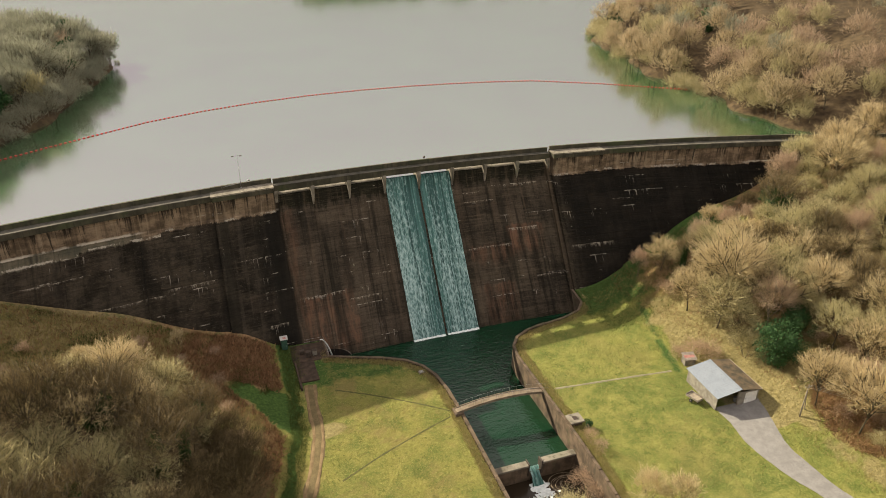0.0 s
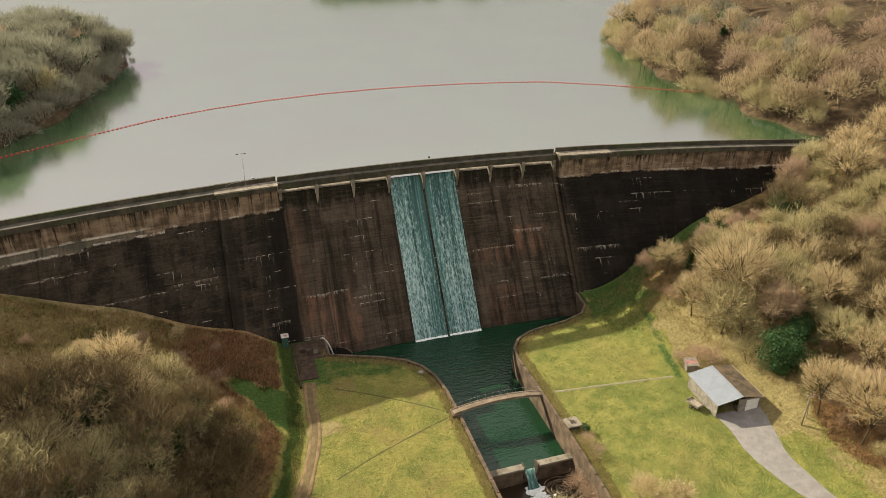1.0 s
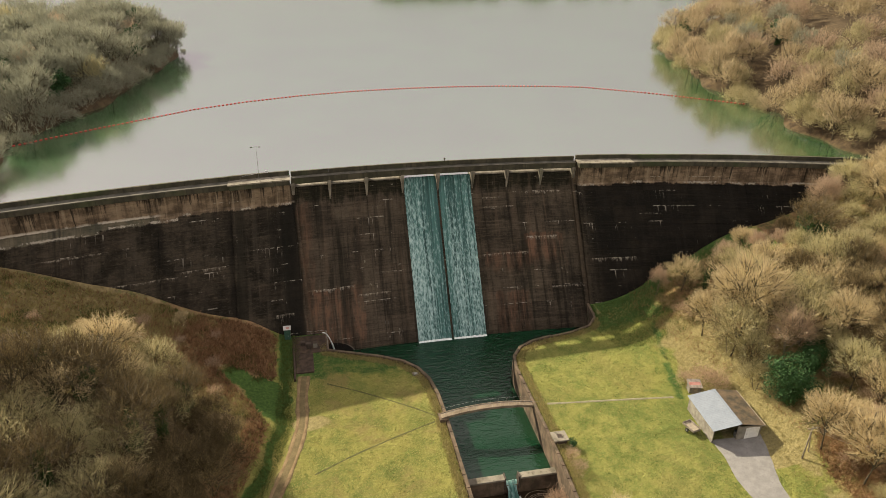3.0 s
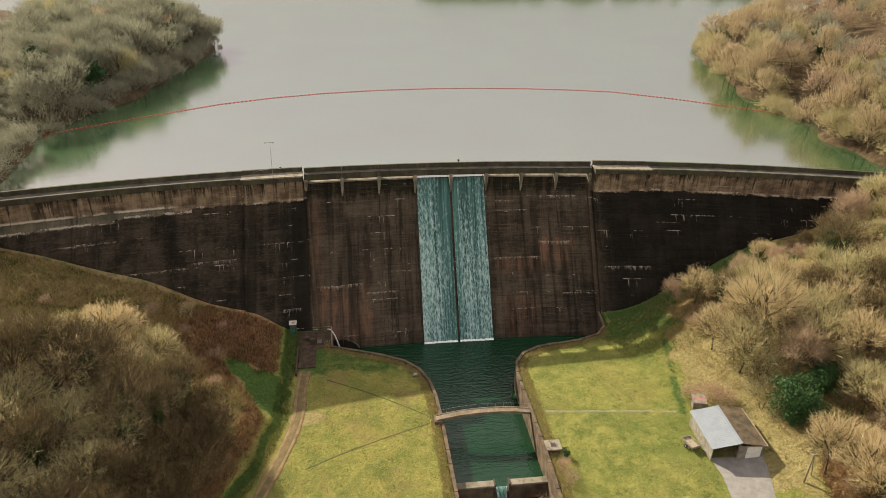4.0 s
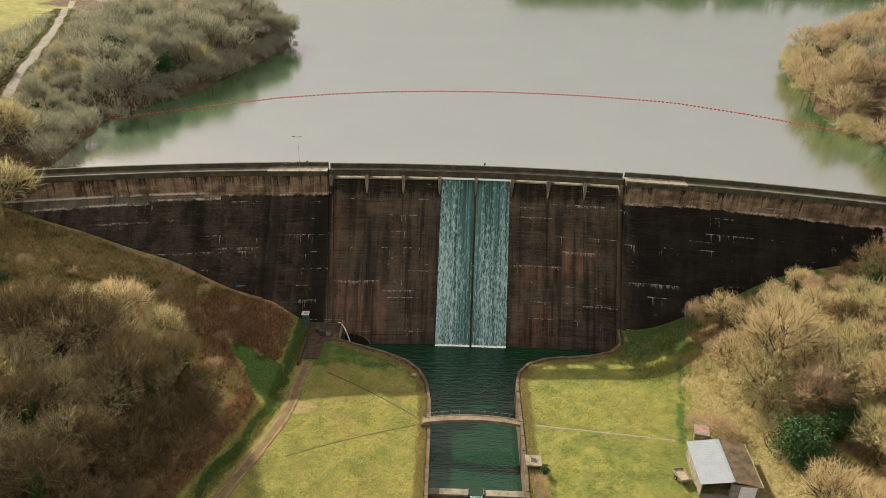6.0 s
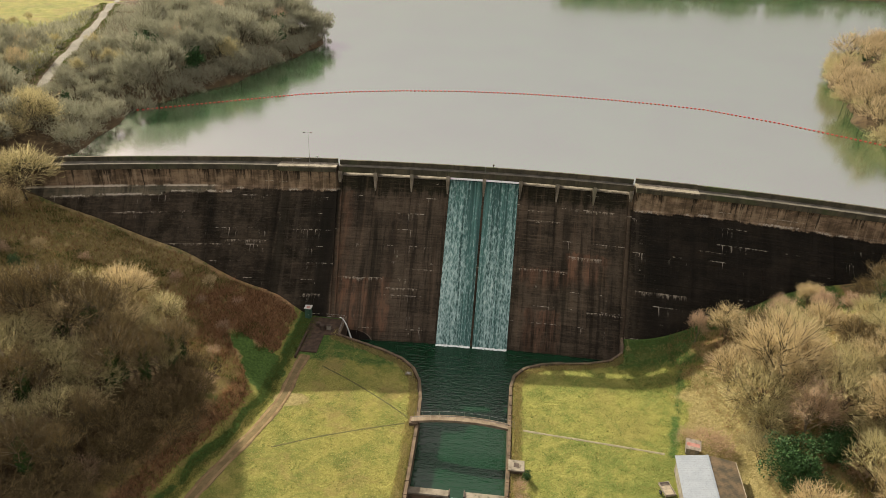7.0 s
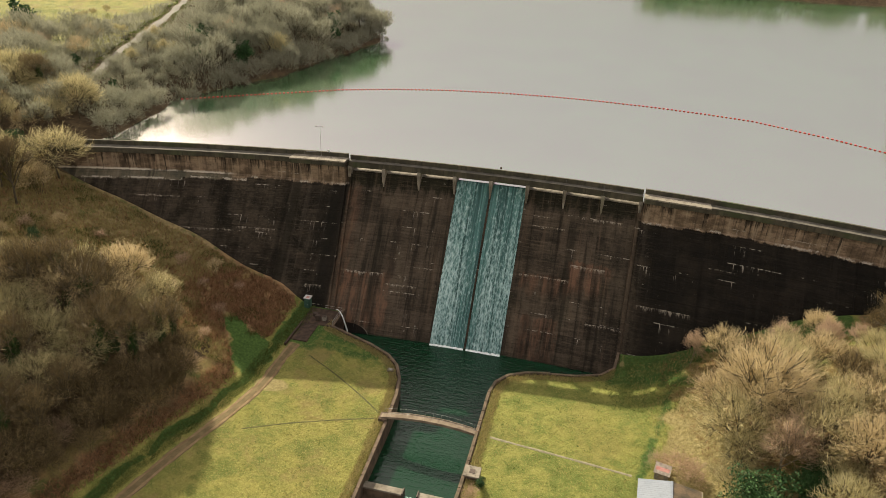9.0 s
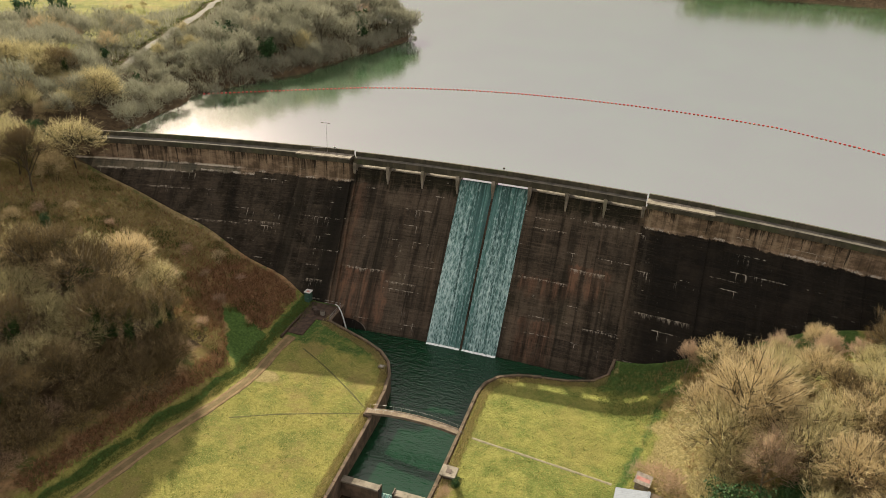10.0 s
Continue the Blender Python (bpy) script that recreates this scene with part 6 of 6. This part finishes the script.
def swirl():
    """Foam drawn into rings where the water turns beside the spout."""
    g = random.Random(12)
    bm = bmesh.new()
    for k in range(9):
        r, a0, span = 0.35 + 0.27 * k, g.uniform(0, 6.28), g.uniform(3.2, 5.6)
        wide, n = g.uniform(0.03, 0.075), 26
        last = None
        for i in range(n + 1):
            a = a0 + span * i / n
            rr = r + 0.10 * math.sin(3 * a + k) + 0.12 * i / n
            w = wide * (0.3 + 0.7 * math.sin(math.pi * i / n)) * (1 + 0.4 * math.sin(9 * a))
            pair = [bm.verts.new((4.5 + 1.15 * (rr + q) * math.cos(a), -59.6 + 0.9 * (rr + q) * math.sin(a), LOW_Z + 0.035)) for q in (-w, w)]
            if last:
                bm.faces.new((last[0], last[1], pair[1], pair[0]))
            last = pair
    tagged(part("foam_swirl", bm, SCUM), "rings of brownish foam turning in the pool below the weir", "foam", kind="stuff")


swirl()

hut = thing("valve_chamber", Matrix.Translation((8.6, -53.6, -0.2)), "squat concrete valve chamber with a flat slab lid", "chamber")
part("body", bx(-0.95, 0.95, -0.85, 0.85, -0.4, 0.85, 0.03), WALL, hut)
part("lid", bx(-1.2, 1.2, -1.1, 1.1, 0.854, 1.12, 0.05), CREST, hut, "pale flat concrete lid")
part("hatch", bx(-0.4, 0.4, -0.4, 0.4, 1.124, 1.17, 0.02), DARK_METAL, hut)


# ---- kiosk and valve platform at the dam's foot ----
def kiosk():
    ob = thing("kiosk", Matrix.Translation((-31.9, -18.6, 0.05)), "narrow dark green control kiosk with a white roof", "kiosk")
    part("plinth", bx(-0.7, 0.7, -0.7, 0.7, -1.2, 0.1, 0.03), WALL, ob)
    part("body", bx(-0.55, 0.55, -0.55, 0.55, 0.1, 2.2, 0.04), GREEN_PAINT, ob)
    part("roof", bx(-0.7, 0.7, -0.7, 0.7, 2.204, 2.38, 0.05), PALE_GREY, ob, "white flat roof")
    part("roof_mark", bx(-0.2, 0.35, -0.5, 0.1, 2.384, 2.42, 0.01), FADED_RED, ob, "red square on the roof")
    d = part("door", bx(-0.5, 0.4, -0.85, -0.805, 0.15, 1.95, 0.01), GREEN_PAINT, ob)
    part("handle", bx(0.2, 0.28, -0.9, -0.855, 1.0, 1.15), STEEL, d, "steel handle")
    return ob


kiosk()


def valve_platform():
    ob = thing("valve_platform", Matrix.Translation((-28.3, -22.5, 0)), "brown concrete platform with railings above the outlet", "platform", kind="structure")
    part("slab", bx(-3.6, 3.7, -1.5, 4.0, -8, 0.12, 0.05), DAMP, ob)
    part("ramp", bx(-2.3, 0.8, -7.2, -1.51, -1.0, 0.14, 0.05), DAMP, ob, "brown concrete apron")
    part("kerb", bx(-2.7, -2.35, -9.2, -1.51, -1.0, 0.42, 0.05), DAMP, ob)
    for x in np.linspace(0.0, 3.5, 4):
        part("post", tube(bmesh.new(), [(x, 3.8, 0.1), (x, 3.8, 1.2)], [0.03, 0.03], 6), DARK_METAL, ob)
    for y in np.linspace(-1.2, 2.4, 4):
        part("post", tube(bmesh.new(), [(3.55, y, 0.1), (3.55, y, 1.2)], [0.03, 0.03], 6), STEEL, ob)
    for z in (0.65, 1.18):
        part("rail", tube(bmesh.new(), [(0, 3.8, z), (3.5, 3.8, z), (3.55, -1.3, z)], [0.028] * 3, 6), STEEL, ob)
    return ob


valve_platform()
for k, (x, y, h, mat) in enumerate(((-28.2, -22.6, 1.1, DARK_METAL), (-27.0, -22.3, 0.95, SHED_WALL), (-29.2, -21.4, 0.7, DARK_METAL))):
    v = thing("valve_cabinet", Matrix.Translation((x, y, 0.12)), ("dark metal valve cabinet on the platform", "dull grey electrical cabinet on the platform", "dark metal valve cabinet on the platform")[k], "cabinet", "cabinets on the platform")
    part("body", bx(-0.4, 0.4, -0.3, 0.3, 0, h, 0.04), mat, v)
    part("lid", bx(-0.44, 0.44, -0.34, 0.34, h + 0.004, h + 0.07, 0.02), DARK_METAL, v)
    part("door", bx(-0.32, 0.32, -0.33, -0.305, 0.1, h - 0.1, 0.01), mat, v)


def outlet_jet():
    """A thin curved jet that drops from the outlet into the pool."""
    ob = thing("outlet", Matrix.Translation((-25.6, -19.6, 0.6)), "steel outlet pipe with a thin arching jet of water", "pipe")
    part("pipe", tube(bmesh.new(), [(-1.6, 0.3, 0.3), (-0.6, 0.1, 0.55), (0, 0, 0.6)], [0.13, 0.13, 0.13], 8), DARK_METAL, ob, smooth=True)
    pts = [(2.4 * t, -0.25 * t, 0.6 + 1.2 * t - 6.4 * t * t) for t in np.linspace(0, 1, 14)]
    part("jet", tube(bmesh.new(), pts, [0.07 + 0.10 * k / 13 for k in range(14)], 7), FOAM, ob, "white jet of water", smooth=True)
    return ob


outlet_jet()


# ---- shed, hut, trailer ----
def shed():
    """Open-fronted shed: a pale roof slope on one side, a mossy sheet on the other."""
    ob = thing("shed", pose(35.6, -54.9, 0.45, 0, 0, -3), "open-fronted grey shed with one pale and one mossy roof slope", "shed")
    L = 4.0
    xl, xm, xr = -3.9, 0.2, 4.0
    zl, zm, zr = 2.35, 3.25, 2.6
    for x in (xl + 0.1, xm, xr - 0.1):
        for y in (-L + 0.15, L - 0.15):
            part("post", bx(x - 0.08, x + 0.08, y - 0.08, y + 0.08, -0.3, 2.3 if x != xm else 3.0), TIMBER, ob)
    part("side_wall", bx(xl, xl + 0.08, -L, L, -0.4, zl - 0.05), SHED_WALL, ob)
    part("side_wall", bx(xr - 0.08, xr, -L, L, -0.4, zr - 0.05), SHED_WALL, ob)
    part("back_wall", bx(xl + 0.08, xr - 0.08, L - 0.08, L, -0.4, zl - 0.05), SHED_WALL, ob)
    part("front_wall", bx(xm, xr - 0.1, -L, -L + 0.08, -0.3, zr - 0.08), SHED_WALL, ob)
    d = part("door", bx(xm + 1.25, xr - 0.3, -L - 0.06, -L - 0.005, -0.15, zr - 0.25, 0.01), WHITE, ob, "white painted door")
    part("handle", bx(xm + 1.4, xm + 1.46, -L - 0.1, -L - 0.062, 0.9, 1.05), DARK_METAL, d)

    def slope(name, xa, za, xb, zb, mat, label, n):
        secs = []
        steps = n * 8
        for i in range(steps + 1):
            y = -L - 0.3 + (2 * L + 0.6) * i / steps
            rip = 0.005 * math.sin(i / 8 * 2 * math.pi * 5)
            secs.append([(xa, y, za + rip), (xb, y, zb + rip), (xb, y, zb + rip - 0.04), (xa, y, za + rip - 0.04)])
        v, f = sweep(secs)
        return mesh_ob(name, v, f, mat, ob, label)

    slope("roof_slope", xl - 0.3, zl + 0.02, xm + 0.05, zm + 0.03, ROOF_WHITE, "pale painted sheet roof", 8)
    slope("roof_slope", xm + 0.06, zm, xr + 0.3, zr + 0.05, ROOF_MOSS, "mossy brown sheet roof", 8)
    part("ridge_cap", bx(xm - 0.15, xm + 0.2, -L - 0.3, L + 0.3, zm + 0.05, zm + 0.1, 0.02), ROOF_WHITE, ob)
    part("fascia", bx(xm + 0.1, xr + 0.25, -L - 0.34, -L - 0.305, zr - 0.06, zr + 0.12), OFF_WHITE, ob)
    part("gutter", bx(xr + 0.28, xr + 0.4, -L - 0.3, L + 0.3, zr - 0.05, zr + 0.06), TIMBER, ob)
    return ob


shed()
bin_ob = thing("drum", Matrix.Translation((36.0, -58.0, gz(36.0, -58.0))), "grey steel drum just inside the open shed", "drum")
part("body", tube(bmesh.new(), [(0, 0, 0), (0, 0, 0.3), (0, 0, 0.6), (0, 0, 0.9)], [0.29, 0.3, 0.3, 0.29], 12), STEEL, bin_ob)
part("lid", tube(bmesh.new(), [(0, 0, 0.904), (0, 0, 0.93)], [0.3, 0.3], 12), STEEL, bin_ob)


def trailer():
    ob = thing("trailer", pose(29.9, -55.4, gz(29.9, -55.4) + 0.05, 0, 0, 15), "small flat trailer with a pale bed parked on the grass", "trailer")
    bed = part("bed", bx(-0.75, 0.75, -1.2, 1.2, 0.55, 0.68, 0.02), TIMBER, ob)
    for a, b, c, d in ((-0.78, -0.72, -1.2, 1.2), (0.72, 0.78, -1.2, 1.2), (-0.72, 0.72, 1.14, 1.2), (-0.72, 0.72, -1.2, -1.14)):
        part("side_board", bx(a, b, c, d, 0.684, 0.95), OFF_WHITE, bed)
    for s in (-1, 1):
        w = part("wheel", tube(bmesh.new(), [(s * 0.82, 0, 0.3), (s * 0.98, 0, 0.3)], [0.3, 0.3], 14), BLACK_RUBBER, ob)
        part("hub", tube(bmesh.new(), [(s * 0.984, 0, 0.3), (s * 1.0, 0, 0.3)], [0.14, 0.12], 10), STEEL, w)
    part("axle", tube(bmesh.new(), [(-0.85, 0, 0.3), (0.85, 0, 0.3)], [0.05, 0.05], 6), DARK_METAL, ob)
    part("drawbar", tube(bmesh.new(), [(-0.5, -1.2, 0.5), (0, -2.1, 0.4), (0.5, -1.2, 0.5)], [0.04] * 3, 6), DARK_METAL, ob)


trailer()


def small_hut():
    ob = thing("small_hut", pose(35.3, -46.6, gz(35.3, -46.6) - 0.45, 0, 0, -12), "small weathered hut with a red and white roof", "hut")
    part("body", bx(-0.95, 0.95, -0.75, 0.75, -0.4, 1.75, 0.02), SHED_WALL, ob)
    v, f = sweep([[(x, -0.95, 1.7), (x, 0.95, 2.15), (x, 0.95, 2.09), (x, -0.95, 1.64)] for x in (-1.15, 1.15)])
    mesh_ob("roof", v, f, OFF_WHITE, ob, "grimy off-white sheet roof")
    v, f = sweep([[(x, -0.35, 1.85), (x, 0.25, 1.992), (x, 0.25, 1.985), (x, -0.35, 1.843)] for x in (-0.95, 0.95)])
    mesh_ob("roof_band", v, f, FADED_RED, ob, "faded red band")
    part("door", bx(-0.4, 0.4, -0.79, -0.755, -0.1, 1.5), TIMBER, ob)


small_hut()


# ---- pole with wires ----
def pole(x, y, h, label):
    ob = thing("wire_pole", Matrix.Translation((x, y, gz(x, y))), label, "pole", "poles of the overhead line")
    part("shaft", tube(bmesh.new(), [(0, 0, -0.8), (0, 0, h * 0.5), (0, 0, h)], [0.13, 0.11, 0.09], 8), TIMBER, ob, smooth=True)
    part("crossarm", bx(-0.7, 0.7, -0.06, 0.06, h - 0.5, h - 0.36), TIMBER, ob)
    for s in (-0.6, 0, 0.6):
        part("insulator", tube(bmesh.new(), [(s, 0, h - 0.355), (s, 0, h - 0.2)], [0.05, 0.03], 8), WHITE, ob)
    part("strut", tube(bmesh.new(), [(1.8, 0.8, -0.8), (0.05, 0.05, h * 0.85)], [0.09, 0.08], 6), TIMBER, ob)
    return ob


A, B = (42.3, -65.2, 6.2), (52.0, -81.0, 7.0)
pole(*A, "grey timber pole with a leaning strut")
pole(*B, "grey timber pole with a leaning strut")
wires = thing("overhead_wires", Matrix.Identity(4), "thin overhead wires between timber poles", "wires")
for s in (-0.6, 0, 0.6):
    za, zb = gz(A[0], A[1]) + A[2] - 0.2, gz(B[0], B[1]) + B[2] - 0.2
    pts = [(A[0] + s + (B[0] - A[0]) * t, A[1] + (B[1] - A[1]) * t, za + (zb - za) * t - 1.6 * t * (1 - t)) for t in np.linspace(0, 1, 12)]
    part("wire", tube(bmesh.new(), pts, [0.02] * 12, 4), STEEL, wires)

cover = thing("manhole", Matrix.Translation((-10.2, -33.0, gz(-10.2, -33.0))), "grey concrete manhole slab set in the lawn", "manhole")
part("slab", bx(-0.6, 0.6, -0.5, 0.5, -0.1, 0.12, 0.02), CREST, cover)
part("cover", bx(-0.32, 0.32, -0.3, 0.3, 0.124, 0.16, 0.01), STEEL, cover, "grey steel cover")
